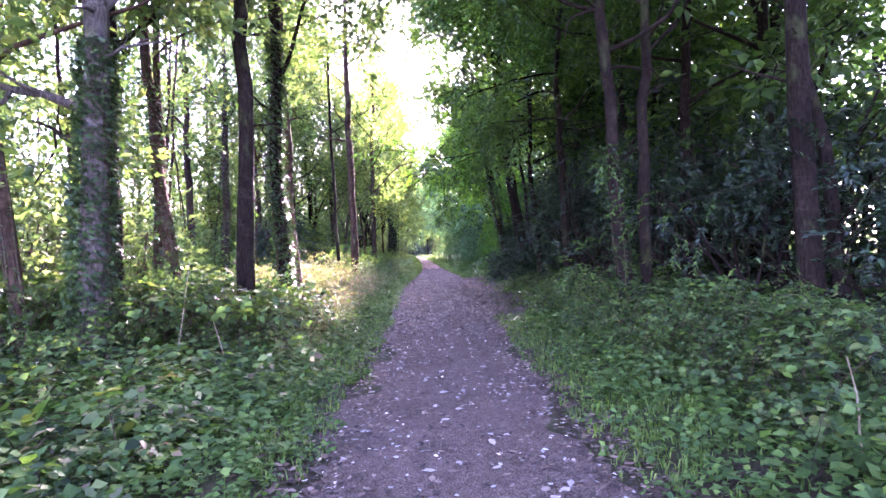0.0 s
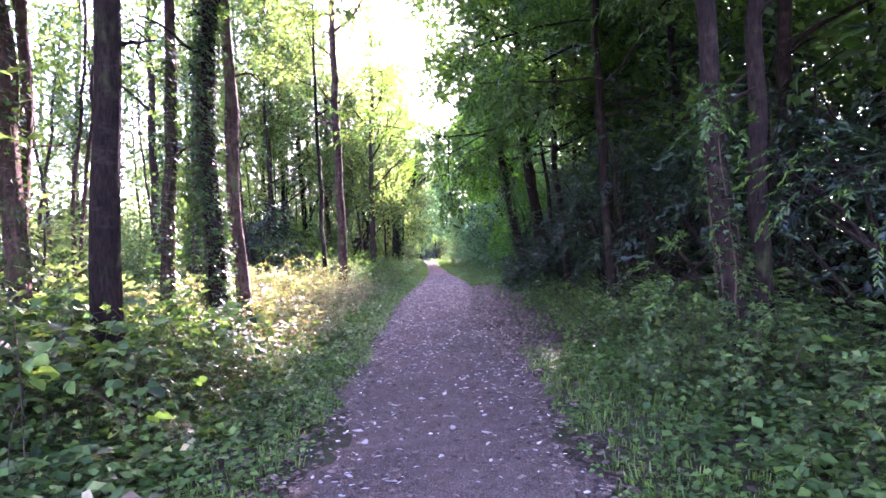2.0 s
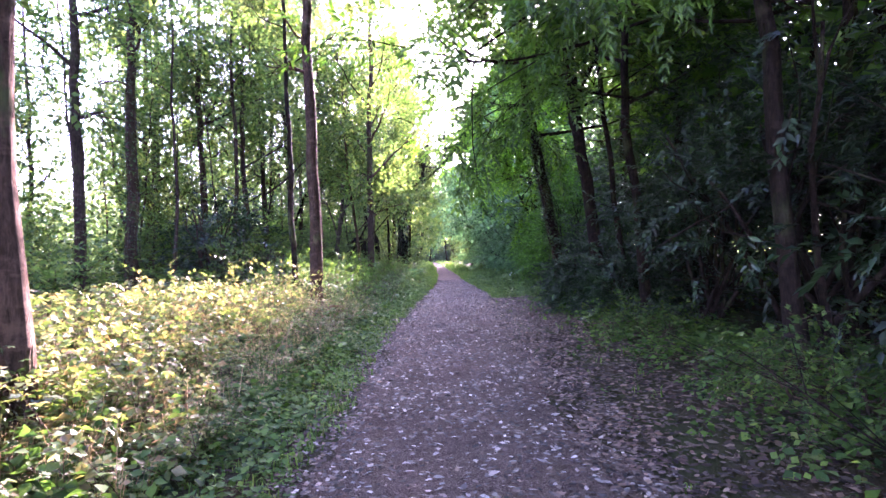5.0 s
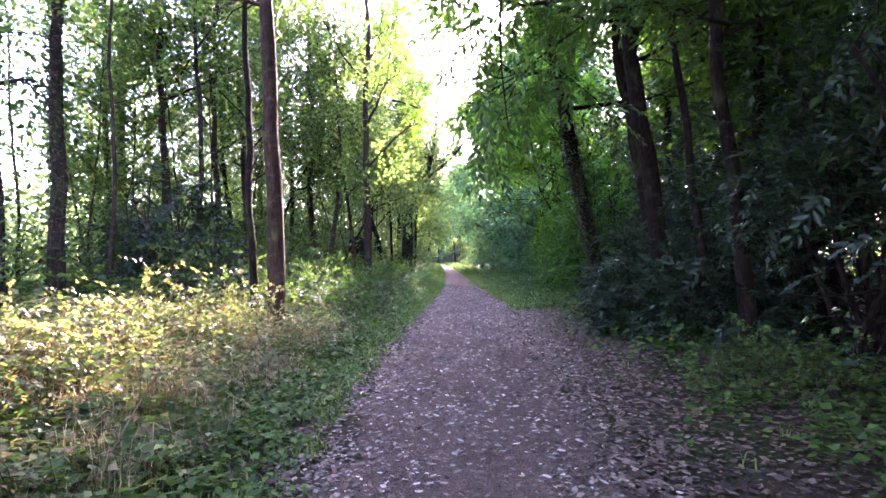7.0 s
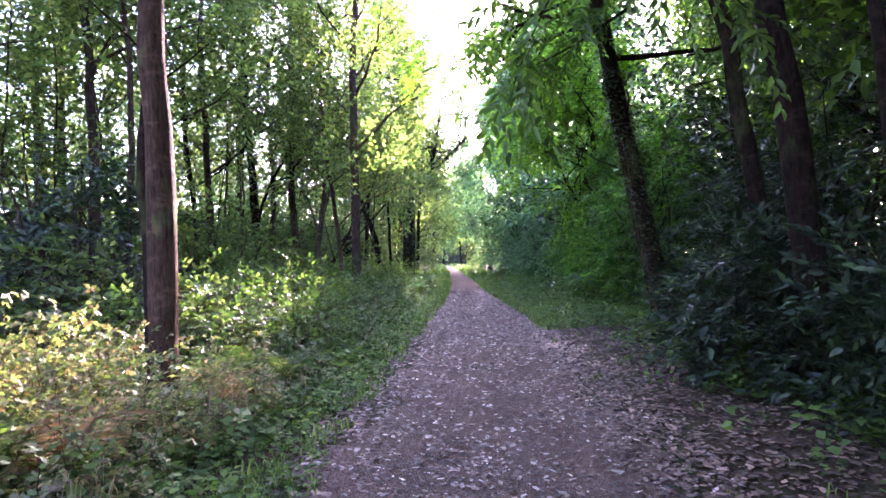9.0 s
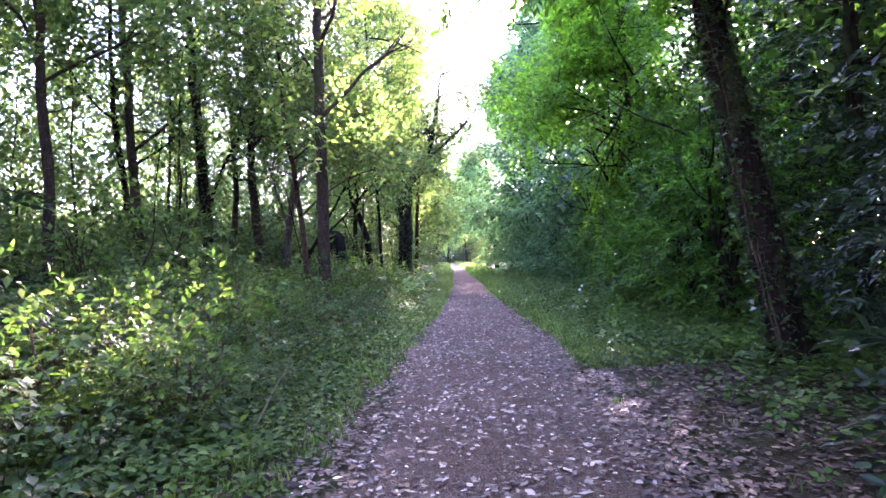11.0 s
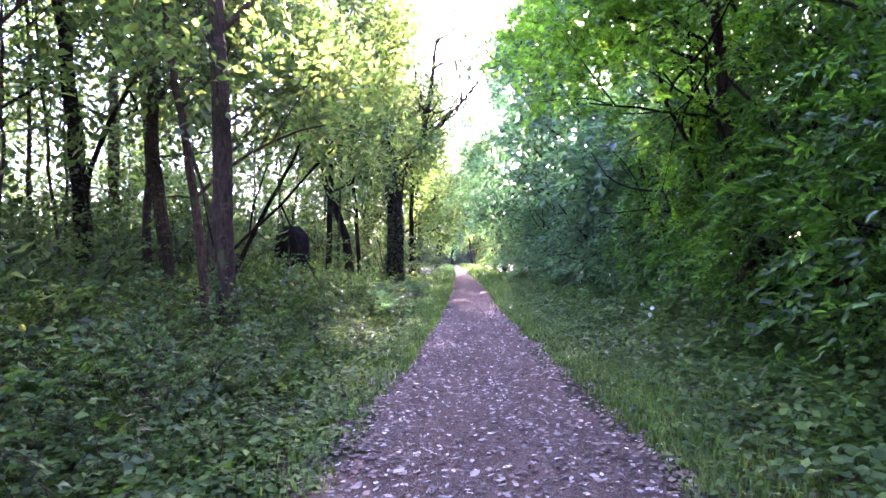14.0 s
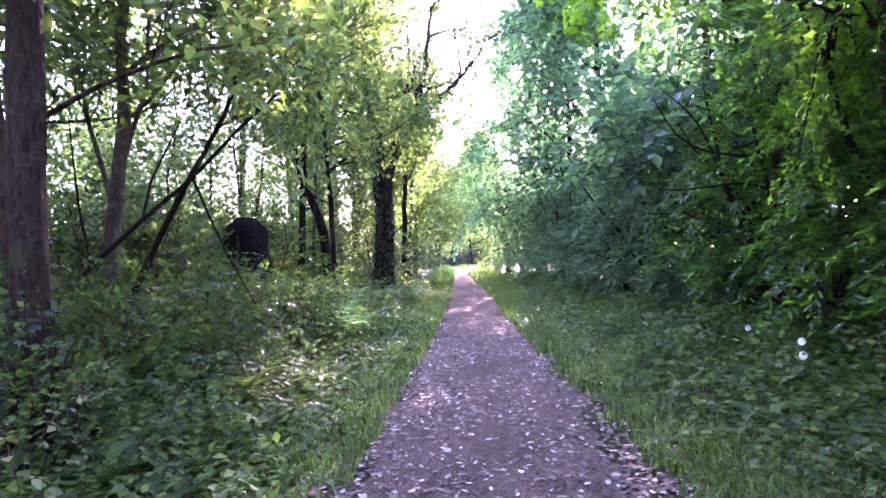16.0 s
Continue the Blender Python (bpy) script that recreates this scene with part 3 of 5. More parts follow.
tree("tree", -6.1, 38.5, 0.12, 12, [(2, 0.0, 0), (4, 0.25, 0), (7, 0.5, 0)], "many-stemmed tree with flaking pale bark", M_BARK_GREY, seed=35, first=4.2, limbs=9, lower=[(2.4, (0.35, 0.1, 1), 5.5), (2.0, (-0.3, 0.1, 1), 5.0), (3.4, (0.7, -0.2, 0.8), 3.5)])
tree("tree", -4.08, 45.3, 0.075, 15, [(4, -0.1, 0), (8, -0.3, 0)], "thin straight sapling among bracken", M_BARK_DARK, seed=36, first=4.5, limbs=14, reach=2.8, twigs=3, side=(0.5, 0))
tree("tree", -5.3, 49.2, 0.2, 8.5, [(2.5, -0.1, 0), (4.5, -0.7, 0), (7, -1.3, 0.2)], "broken leaning tree with torn bark", M_BARK_DARK, leaves=M_LEAF_OAK, seed=37, first=4, limbs=6, reach=2.2)
# tall trees added mostly out of view; their crowns block sky light over the thicket
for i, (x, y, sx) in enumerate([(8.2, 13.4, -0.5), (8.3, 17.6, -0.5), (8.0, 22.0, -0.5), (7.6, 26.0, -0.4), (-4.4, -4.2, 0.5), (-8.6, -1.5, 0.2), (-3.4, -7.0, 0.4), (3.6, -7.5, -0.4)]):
    tree("tree", x, y, 0.19, 15.5, [(5, 0.1 * sx, 0), (10, 0.6 * sx, 0)], "broad-crowned tree added to block sky light overhead", M_BARK_DARK, leaves=M_LEAF_CANOPY, sprays=SP_FAR, seed=950 + i, first=8.0, limbs=11, reach=5.5, twigs=4, depth=1, size=1.5, side=(sx, 0), gap=0.1)
# the big oak whose limb leans over the path
tree("oak_tree", -4.0, 52.5, 0.42, 17, [(3, 0.1, 0), (6, -0.05, 0.3), (10, -0.4, 0.5)], "old oak wrapped in ivy with a limb over the path", M_BARK_DARK, leaves=M_LEAF_OAK, ivy=5200, ivy_top=7.5, seed=38,
     first=5.0, limbs=13, reach=4.0, twigs=3, gap=0.2, bent=[([(0.1, 0, 3.0), (0.5, 0, 5.2), (1.7, 0.1, 7.2), (2.05, 0.2, 8.8), (2.35, 0.3, 10.6), (2.5, 0.3, 11.8)], 0.22),
                                                          ([(0.5, 0, 5.2), (1.1, -0.2, 6.0), (2.4, -0.4, 7.2), (3.6, -0.5, 8.2), (4.6, -0.5, 9.3)], 0.15),
                                                          ([(0.1, 0, 4.0), (-0.1, 0.2, 7.0), (0.3, 0.3, 9.5), (0.5, 0.3, 12.5)], 0.2)])
# east side
CANOPY_DENSE = dict(leaves=M_LEAF_CANOPY, sprays=SP_CHEST, twigs=5, reach=4.2, gap=0.1, size=1.15)
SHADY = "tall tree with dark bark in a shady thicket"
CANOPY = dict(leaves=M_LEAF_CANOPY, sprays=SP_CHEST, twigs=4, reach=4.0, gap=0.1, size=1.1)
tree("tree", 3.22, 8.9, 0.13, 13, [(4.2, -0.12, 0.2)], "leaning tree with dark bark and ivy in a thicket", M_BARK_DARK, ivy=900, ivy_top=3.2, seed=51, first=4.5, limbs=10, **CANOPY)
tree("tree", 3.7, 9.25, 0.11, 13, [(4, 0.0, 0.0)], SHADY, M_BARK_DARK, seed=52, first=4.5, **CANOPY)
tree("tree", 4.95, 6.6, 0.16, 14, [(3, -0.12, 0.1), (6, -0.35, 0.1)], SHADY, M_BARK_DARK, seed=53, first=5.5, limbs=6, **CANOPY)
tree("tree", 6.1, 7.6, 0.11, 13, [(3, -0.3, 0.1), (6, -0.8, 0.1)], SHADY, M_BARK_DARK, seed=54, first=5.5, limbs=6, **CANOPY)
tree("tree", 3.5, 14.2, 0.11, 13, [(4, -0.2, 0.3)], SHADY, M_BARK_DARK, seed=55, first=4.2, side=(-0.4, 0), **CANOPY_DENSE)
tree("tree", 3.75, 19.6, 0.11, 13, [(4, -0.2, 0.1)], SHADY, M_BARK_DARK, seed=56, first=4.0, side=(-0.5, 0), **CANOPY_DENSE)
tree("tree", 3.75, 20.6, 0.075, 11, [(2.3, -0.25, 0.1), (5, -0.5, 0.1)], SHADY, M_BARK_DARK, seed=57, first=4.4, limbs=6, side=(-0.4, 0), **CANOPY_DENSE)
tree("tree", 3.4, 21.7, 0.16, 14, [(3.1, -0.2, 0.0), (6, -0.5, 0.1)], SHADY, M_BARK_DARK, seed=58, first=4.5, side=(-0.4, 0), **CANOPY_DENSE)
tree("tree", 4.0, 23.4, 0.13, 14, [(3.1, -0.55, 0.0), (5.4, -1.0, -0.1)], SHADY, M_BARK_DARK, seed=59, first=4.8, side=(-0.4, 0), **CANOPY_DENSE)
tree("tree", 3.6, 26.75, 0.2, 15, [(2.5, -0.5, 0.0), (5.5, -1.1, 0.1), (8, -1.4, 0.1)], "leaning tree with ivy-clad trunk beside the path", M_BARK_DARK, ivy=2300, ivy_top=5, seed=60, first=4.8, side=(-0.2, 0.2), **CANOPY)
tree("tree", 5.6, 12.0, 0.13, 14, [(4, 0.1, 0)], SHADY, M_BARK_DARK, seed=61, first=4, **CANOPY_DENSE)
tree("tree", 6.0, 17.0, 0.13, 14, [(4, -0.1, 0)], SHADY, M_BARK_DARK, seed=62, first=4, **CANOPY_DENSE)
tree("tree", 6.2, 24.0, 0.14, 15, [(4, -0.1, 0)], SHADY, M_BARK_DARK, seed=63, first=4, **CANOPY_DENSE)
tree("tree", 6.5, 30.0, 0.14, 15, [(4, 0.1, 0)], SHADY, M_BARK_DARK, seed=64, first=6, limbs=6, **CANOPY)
tree("maple_tree", 4.6, 35.6, 0.13, 11, [(3, -0.3, 0), (6, -0.5, 0)], "young maple with bright green leaves over the verge", M_BARK, leaves=M_LEAF_MAPLE, sprays=SP_MAPLE, seed=65, first=3.6, limbs=14, reach=2.7,
     twigs=4, size=0.8, side=(-0.5, -0.1), up=0.03, gap=0.2, lower=[(4.0, (-1, -0.5, 0.35), 3.0), (4.5, (-1, 0.2, 0.3), 3.0)])
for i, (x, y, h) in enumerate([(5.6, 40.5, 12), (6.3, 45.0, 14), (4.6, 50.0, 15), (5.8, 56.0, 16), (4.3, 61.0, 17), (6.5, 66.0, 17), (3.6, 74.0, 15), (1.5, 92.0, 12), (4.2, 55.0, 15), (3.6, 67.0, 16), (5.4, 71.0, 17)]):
    tree("tree", x, y, 0.14, h, [(4, -0.2, 0)], "leafy tree with ivy-hung boughs at the edge of the ride", M_BARK_DARK, leaves=M_LEAF_BLUE_HAZE, seed=80 + i, first=1.5, limbs=13, reach=3.2,
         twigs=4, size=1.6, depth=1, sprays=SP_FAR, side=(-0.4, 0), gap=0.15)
for i, (x, y, h) in enumerate([(-5.5, 60.0, 13), (-6.2, 70.0, 14), (-6.5, 80.0, 13), (-7.5, 92.0, 13), (-6.0, 104, 12), (-0.5, 108, 12), (-4.5, 118, 12), (-8.0, 122, 12), (-1.2, 126, 11)]):
    tree("tree", x, y, 0.16, h, [(4, 0.2, 0)], "leafy tree beside the far end of the path", M_BARK_DARK, leaves=M_LEAF_WOOD, seed=100 + i, first=2.0, limbs=11, reach=3.4,
         twigs=4, size=1.5, depth=1, sprays=SP_FAR, side=(0.2, 0), gap=0.15)

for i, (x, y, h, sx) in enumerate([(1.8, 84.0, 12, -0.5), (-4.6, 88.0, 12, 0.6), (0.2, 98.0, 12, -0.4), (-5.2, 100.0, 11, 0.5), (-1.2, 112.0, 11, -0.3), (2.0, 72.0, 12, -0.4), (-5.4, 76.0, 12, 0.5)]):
    tree("tree", x, y, 0.17, h, [(4, 0.6 * sx, 0), (8, 1.5 * sx, 0)], "leafy tree arching over the far end of the path", M_BARK_DARK, leaves=M_LEAF_BLUE_HAZE if i % 2 else M_LEAF_WOOD, seed=130 + i, first=3.2, limbs=10, reach=3.6,
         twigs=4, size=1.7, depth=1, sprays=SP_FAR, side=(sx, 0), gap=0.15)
for i, (x, y, h) in enumerate([(-5.9, 47.6, 15), (-3.9, 58.0, 16), (-7.4, 55.0, 15), (-4.8, 67.0, 16)]):
    tree("tree", x, y, 0.13, h, [(4, 0.2, 0), (9, 0.6, 0)], "tall leafy tree behind the ivy-clad oak", M_BARK_DARK, leaves=M_LEAF_OAK, seed=170 + i, first=5.0, limbs=11, reach=3.0, twigs=4, depth=1, size=1.4, gap=0.15, side=(0.15, 0))
for i, (x, y, h) in enumerate([(-9.2, 45.5, 8), (-7.6, 53.0, 8), (-11.5, 41.5, 8), (-13.0, 35.5, 7), (-7.0, 60.0, 8), (-11.5, 30.0, 6.5), (-14.5, 25.0, 7), (-12.5, 51.0, 9), (-10.5, 60.0, 9), (-16.0, 41.0, 9)]):
    tree("hazel_tree", x, y, 0.05, h, [(3, 0.2, 0), (6, 0.5, 0)], "many-branched hazel with bright yellow-green leaves", M_BARK, seed=150 + i, first=0.8, limbs=12, reach=2.4, twigs=3, depth=1, size=1.35, gap=0.3, up=0.12)

tri = leaf_shape(0.085, 0.062, False, 0.15)


tri_fine = leaf_shape(0.09, 0.075, True, 0.15)


def trifoliate(seed, leaf):
    r = np.random.default_rng(seed)
    a = np.array([0.0, 1.15, -1.15])
    return stamp(*leaf, np.array([(0.02, 0, 0), (0, 0, 0), (0, 0, 0)]), frames_of(np.stack([np.cos(a), np.sin(a), r.normal(-.1, .15, 3)], -1), r.normal(0, .2, 3)), np.array([1.1, .85, .85]))


def cane(seed, n=10, length=1.0, arch=0.75, leaf=tri):
    """An arching bramble cane with its three-part leaves."""
    r = np.random.default_rng(seed)
    t = np.linspace(0, 1, n)
    line = np.stack([length * t, 0.1 * np.sin(t * 3 + seed), arch * (1.6 * t - 1.75 * t ** 2) * length], -1)
    vs, fs, ms, o = [], [], [], 0
    for i in range(1, n):
        a = r.uniform(0, 6.28)
        d = np.array([[math.cos(a), math.sin(a), r.uniform(0.0, 0.6)]])
        v, f = stamp(*trifoliate(seed * 31 + i, leaf), line[i:i + 1] + d * 0.05, frames_of(d * (1, 1, 0.2), r.normal(0, .3, 1)), r.uniform(.7, 1.35, 1))
        vs.append(v), fs.append(f + o), ms.append(np.zeros(len(f), int))
        o += len(v)
    v, f = tube(line[::3], np.full(len(line[::3]), 0.004), 3, 0, r)
    vs.append(v), fs.append(f + o), ms.append(np.ones(len(f), int))
    return np.concatenate(vs), np.concatenate(fs), np.concatenate(ms)


CANES = [cane(s) for s in range(1, 6)]
TALL_CANES = [cane(s, 13, 0.85, 2.7) for s in range(11, 17)]
NEAR_CANES = [cane(s, leaf=tri_fine) for s in range(1, 6)]
NEAR_TALL = [cane(s, 13, 0.85, 2.7, tri_fine) for s in range(11, 17)]

# ---------------------------------------------------------------- shrubs


def shrub(name, x, y, rx, ry, h, n, sprays, mat, label, seed, category="shrub", group="evergreen shrubs", low=0.15, stems=7, size=1.0, gap=0.6, bark=M_BARK_DARK, hollow=0.0):
    """A bushy dome: stems from the ground and leafy twigs, thickest at its skin."""
    r = np.random.default_rng(seed)
    z0 = float(ground_z(x, y)) - 0.04
    e = thing(name, (x, y, z0), label, category, group)
    for k in range(stems):
        a = r.uniform(0, 6.28)
        d = np.array([math.cos(a) * rx / h, math.sin(a) * ry / h, r.uniform(0.7, 1.3)])
        tubes, _ = limb((r.normal(0, 0.15), r.normal(0, 0.15), 0), d, h * r.uniform(0.6, 0.95), 0.02 + 0.008 * h, r, 1, 0.14, 0.05, 3)
        part("stem", make_mesh("stem", *joined(tubes), [bark], smooth=True), e)
    d = unit(r.normal(0, 1, (n, 3)))
    d[:, 2] = np.abs(d[:, 2]) * 1.0 - 0.25 * (r.random(n) < 0.3)
    blob = 1 + 0.22 * np.sin(d[:, 0] * 5 + seed) * np.sin(d[:, 2] * 6 + seed * 2) + 0.16 * np.sin(d[:, 1] * 8 + seed)
    rad = r.uniform(0.45, 1.0, n) ** 0.5 * blob
    P = d * rad[:, None] * (rx, ry, h * (1 - low)) + (0, 0, h * low)
    keep = (P[:, 2] > 0.04) & ((P[:, 2] > hollow * (1 + 0.3 * np.sin(P[:, 1] * 3 + seed))) | (r.random(n) < 0.08))
    P, d = P[keep], d[keep]
    D = d * (1, 1, 0.4) + r.normal(0, 0.45, d.shape) + (0, 0, -0.12)
    ok = sun_gap(P + (x, y, z0), gap)
    leafage("foliage", sprays, P[ok], D[ok], r.uniform(0.7, 1.25, ok.sum()) * size, mat, e, r=r)
    return e


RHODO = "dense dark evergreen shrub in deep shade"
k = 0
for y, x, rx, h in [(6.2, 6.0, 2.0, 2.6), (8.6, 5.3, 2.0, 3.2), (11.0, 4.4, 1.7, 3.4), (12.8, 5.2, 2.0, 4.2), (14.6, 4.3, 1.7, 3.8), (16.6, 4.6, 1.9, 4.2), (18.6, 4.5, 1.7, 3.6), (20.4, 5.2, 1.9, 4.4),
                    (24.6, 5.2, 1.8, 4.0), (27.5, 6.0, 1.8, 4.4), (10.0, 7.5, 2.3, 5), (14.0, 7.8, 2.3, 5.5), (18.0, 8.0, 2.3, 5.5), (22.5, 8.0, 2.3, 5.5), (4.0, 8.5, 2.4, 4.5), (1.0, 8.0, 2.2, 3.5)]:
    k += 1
    shrub("evergreen_shrub", x, y, rx, 1.6, h, int((125 if x < 7 else 80) * h), SP_LAUREL, M_LEAF_SHADED, RHODO, 200 + k, size=1.0 if x < 7 else 1.4, hollow=1.8 if y < 21 else 0.8)
shrub("laurel_bush", 3.5, 22.5, 1.15, 1.4, 1.75, 620, SP_LAUREL_F, M_LEAF_SHADED, "low glossy cherry laurel bush beside leaf litter", 230, group="laurels")
shrub("laurel_bush", 3.9, 20.6, 1.1, 1.2, 1.5, 420, SP_LAUREL_F, M_LEAF_SHADED, "low glossy cherry laurel bush beside leaf litter", 231, group="laurels")
# green wall of leaves east of the path
GREENWALL = "tall glossy green laurel hedge-like bush beside the verge"
for i, (x, y, rx, ry, h, mat) in enumerate([(4.6, 30.6, 1.6, 1.6, 4.6, M_LEAF_LIT), (4.65, 33.0, 1.5, 1.5, 5.2, M_LEAF_LIT), (4.95, 36.0, 1.7, 1.7, 5.4, M_LEAF_LIT), (4.9, 38.6, 1.7, 1.6, 4.6, M_LEAF_LIT), (5.0, 41.4, 1.8, 1.7, 5.0, M_LEAF_BLUE_HAZE),
                                             (4.8, 44.5, 1.8, 1.8, 5.4, M_LEAF_BLUE_HAZE), (4.6, 48.0, 1.8, 2.0, 5.2, M_LEAF_BLUE_HAZE), (4.3, 52.0, 1.9, 2.2, 5.5, M_LEAF_BLUE_HAZE), (4.0, 57.0, 2.0, 2.5, 5.6, M_LEAF_BLUE_HAZE), (3.6, 63.0, 2.2, 3.0, 5.6, M_LEAF_BLUE_HAZE), (3.0, 70.0, 2.2, 3.5, 5.6, M_LEAF_BLUE_HAZE),
                                             (2.4, 79.0, 2.4, 4.0, 5.5, M_LEAF_OAK), (7.3, 34.0, 2.2, 2.4, 6.5, M_LEAF_SHADED), (7.5, 40.0, 2.4, 3.0, 6.5, M_LEAF_SHADED), (7.5, 48.0, 2.4, 3.5, 6.5, M_LEAF_SHADED)]):
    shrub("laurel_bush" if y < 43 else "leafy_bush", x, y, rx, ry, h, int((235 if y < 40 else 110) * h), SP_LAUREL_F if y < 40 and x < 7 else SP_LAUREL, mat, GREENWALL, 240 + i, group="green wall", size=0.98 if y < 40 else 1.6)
# holly and hazel understorey west of the path
for i, (x, y, rx, h, mat) in enumerate([(-7.1, 25.8, 1.5, 3.5, M_LEAF_SHADED), (-5.6, 24.6, 1.2, 2.0, M_LEAF_OAK), (-9.0, 27.5, 1.8, 3.0, M_LEAF_OAK), (-10.8, 23.0, 1.8, 2.6, M_LEAF_WOOD), (-6.8, 30.5, 1.6, 2.6, M_LEAF_WOOD), (-9.8, 33.0, 1.8, 3.0, M_LEAF_WOOD),
                                         (-11.5, 38.0, 2.2, 3.4, M_LEAF_WOOD), (-7.8, 42.5, 2.0, 3.2, M_LEAF_WOOD), (-6.9, 47.0, 1.8, 3.0, M_LEAF_WOOD), (-5.0, 55.5, 1.8, 3.0, M_LEAF_OAK), (-5.2, 64.0, 2.0, 3.6, M_LEAF_OAK), (-5.5, 75.0, 2.0, 4.0, M_LEAF_OAK),
                                         (-10.0, 14.0, 2.0, 2.0, M_LEAF_WOOD), (-11.0, 9.0, 2.0, 2.2, M_LEAF_WOOD), (-9.5, 18.5, 1.8, 2.2, M_LEAF_WOOD), (-14.0, 17.0, 2.5, 3.0, M_LEAF_WOOD), (-14.0, 28.0, 2.5, 3.2, M_LEAF_WOOD), (-9.0, 4.0, 1.8, 2.0, M_LEAF_WOOD), (-13.0, 44.0, 2.5, 3.6, M_LEAF_WOOD), (-9.8, 52.0, 2.5, 4.0, M_LEAF_WOOD),
                                         (-6.6, 33.2, 1.2, 2.2, M_LEAF_OAK), (-7.6, 34.8, 1.4, 2.8, M_LEAF_OAK), (-9.2, 36.6, 1.6, 3.0, M_LEAF_OAK), (-6.9, 40.4, 1.5, 2.8, M_LEAF_OAK), (-8.6, 41.0, 1.7, 3.4, M_LEAF_OAK), (-10.6, 40.0, 1.8, 3.6, M_LEAF_OAK), (-7.2, 44.6, 1.4, 2.6, M_LEAF_OAK), (-10.0, 46.0, 2.0, 3.8, M_LEAF_OAK),
                                         (-12.2, 34.0, 1.8, 3.4, M_LEAF_OAK), (-8.2, 49.0, 1.8, 3.6, M_LEAF_OAK), (-6.4, 51.0, 1.5, 3.0, M_LEAF_OAK), (-7.3, 8.4, 1.3, 2.8, M_LEAF_OAK), (-6.9, 11.6, 1.3, 2.6, M_LEAF_OAK), (-8.6, 11.8, 1.6, 3.4, M_LEAF_OAK), (-8.4, 7.0, 1.6, 3.4, M_LEAF_OAK)]):
    shrub("holly_bush" if mat == M_LEAF_SHADED else "understorey_bush", x, y, rx, rx, h, int(100 * h), SP_WOOD if mat != M_LEAF_SHADED else SP_LAUREL, mat, "dark holly bush in the understorey" if mat == M_LEAF_SHADED else "loose green bush in the woodland understorey", 280 + i,
          group="understorey", gap=0.35, bark=M_BARK, size=1.3)
rs = np.random.default_rng(33)
for i in range(15):
    x, y, h = rs.uniform(-6.2, -2.9), 24 + i * 1.3, rs.uniform(0.9, 1.9)
    shrub("sapling_bush", x, y, 0.55 * h, 0.55 * h, h, int(110 * h), SP_WOOD, M_LEAF_BRAMBLE, "young leafy elder bush among brambles", 330 + i, group="saplings", stems=4, size=0.8, bark=M_TWIG)
for i, (x, y, rx, h) in enumerate([(-2.85, 7.5, 0.8, 1.0), (-3.8, 7.0, 1.0, 1.1), (-3.3, 8.5, 0.9, 1.05), (-2.6, 8.9, 0.6, 0.8), (-4.9, 6.0, 1.1, 1.1), (-5.0, 7.8, 1.1, 1.15), (-4.4, 4.4, 0.8, 0.7), (3.2, 5.6, 0.9, 0.8), (3.7, 4.3, 1.0, 0.85), (2.9, 8.0, 0.7, 0.7), (3.0, 10.4, 0.6, 0.65), (2.9, 12.6, 0.7, 0.6), (2.9, 17.4, 0.6, 0.5),
                                     (-2.7, 25.0, 0.7, 0.8), (-2.9, 27.6, 0.8, 0.9), (-2.8, 30.6, 0.8, 0.85), (-3.6, 24.2, 0.9, 1.0), (-4.4, 26.2, 1.0, 1.1), (-3.9, 29.0, 0.9, 1.0), (-4.6, 31.5, 1.1, 1.1), (-3.2, 33.0, 0.8, 0.8), (-4.9, 28.2, 1.0, 1.2), (-3.0, 35.6, 0.7, 0.8), (-3.9, 36.4, 0.9, 1.15), (-4.9, 34.9, 1.0, 1.25), (-3.2, 38.4, 0.7, 0.85), (-4.4, 38.9, 1.0, 1.2), (-3.5, 41.0, 0.8, 1.0), (-4.8, 41.4, 1.0, 1.2), (-3.4, 44.0, 0.8, 1.0), (-6.0, 31.0, 1.1, 1.3), (-6.2, 35.4, 1.1, 1.4), (-5.7, 39.6, 1.0, 1.3)]):
    shrub("bramble_bush", x, y, rx, rx, h, int(150 * rx), CANES, M_LEAF_BRAMBLE, "arching mound of dark green brambles", 350 + i, group="brambles", stems=4, size=0.55, bark=M_TWIG)
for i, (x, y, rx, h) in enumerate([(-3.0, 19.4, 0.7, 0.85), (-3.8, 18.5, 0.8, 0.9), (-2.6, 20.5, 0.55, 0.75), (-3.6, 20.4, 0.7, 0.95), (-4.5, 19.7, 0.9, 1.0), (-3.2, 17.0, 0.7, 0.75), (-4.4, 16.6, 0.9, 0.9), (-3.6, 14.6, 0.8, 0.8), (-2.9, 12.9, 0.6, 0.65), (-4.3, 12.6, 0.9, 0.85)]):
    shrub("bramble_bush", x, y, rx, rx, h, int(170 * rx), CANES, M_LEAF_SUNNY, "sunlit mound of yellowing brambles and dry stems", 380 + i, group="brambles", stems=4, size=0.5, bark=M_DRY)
# dark bushes where the path bends out of sight
for i, (x, y, rx, h) in enumerate([(-7.0, 128.0, 4.0, 4.5), (-2.6, 133.0, 3.5, 4.5), (-9.5, 120.0, 3.0, 3.5), (1.0, 118.0, 3.0, 5.0), (-5.0, 138.0, 4.5, 6.5)]):
    shrub("dark_bush", x, y, rx, 2.5, h, 700, SP_LAUREL, M_LEAF_SHADED, "dark bush where the path bends away", 310 + i, size=2.2, group="")

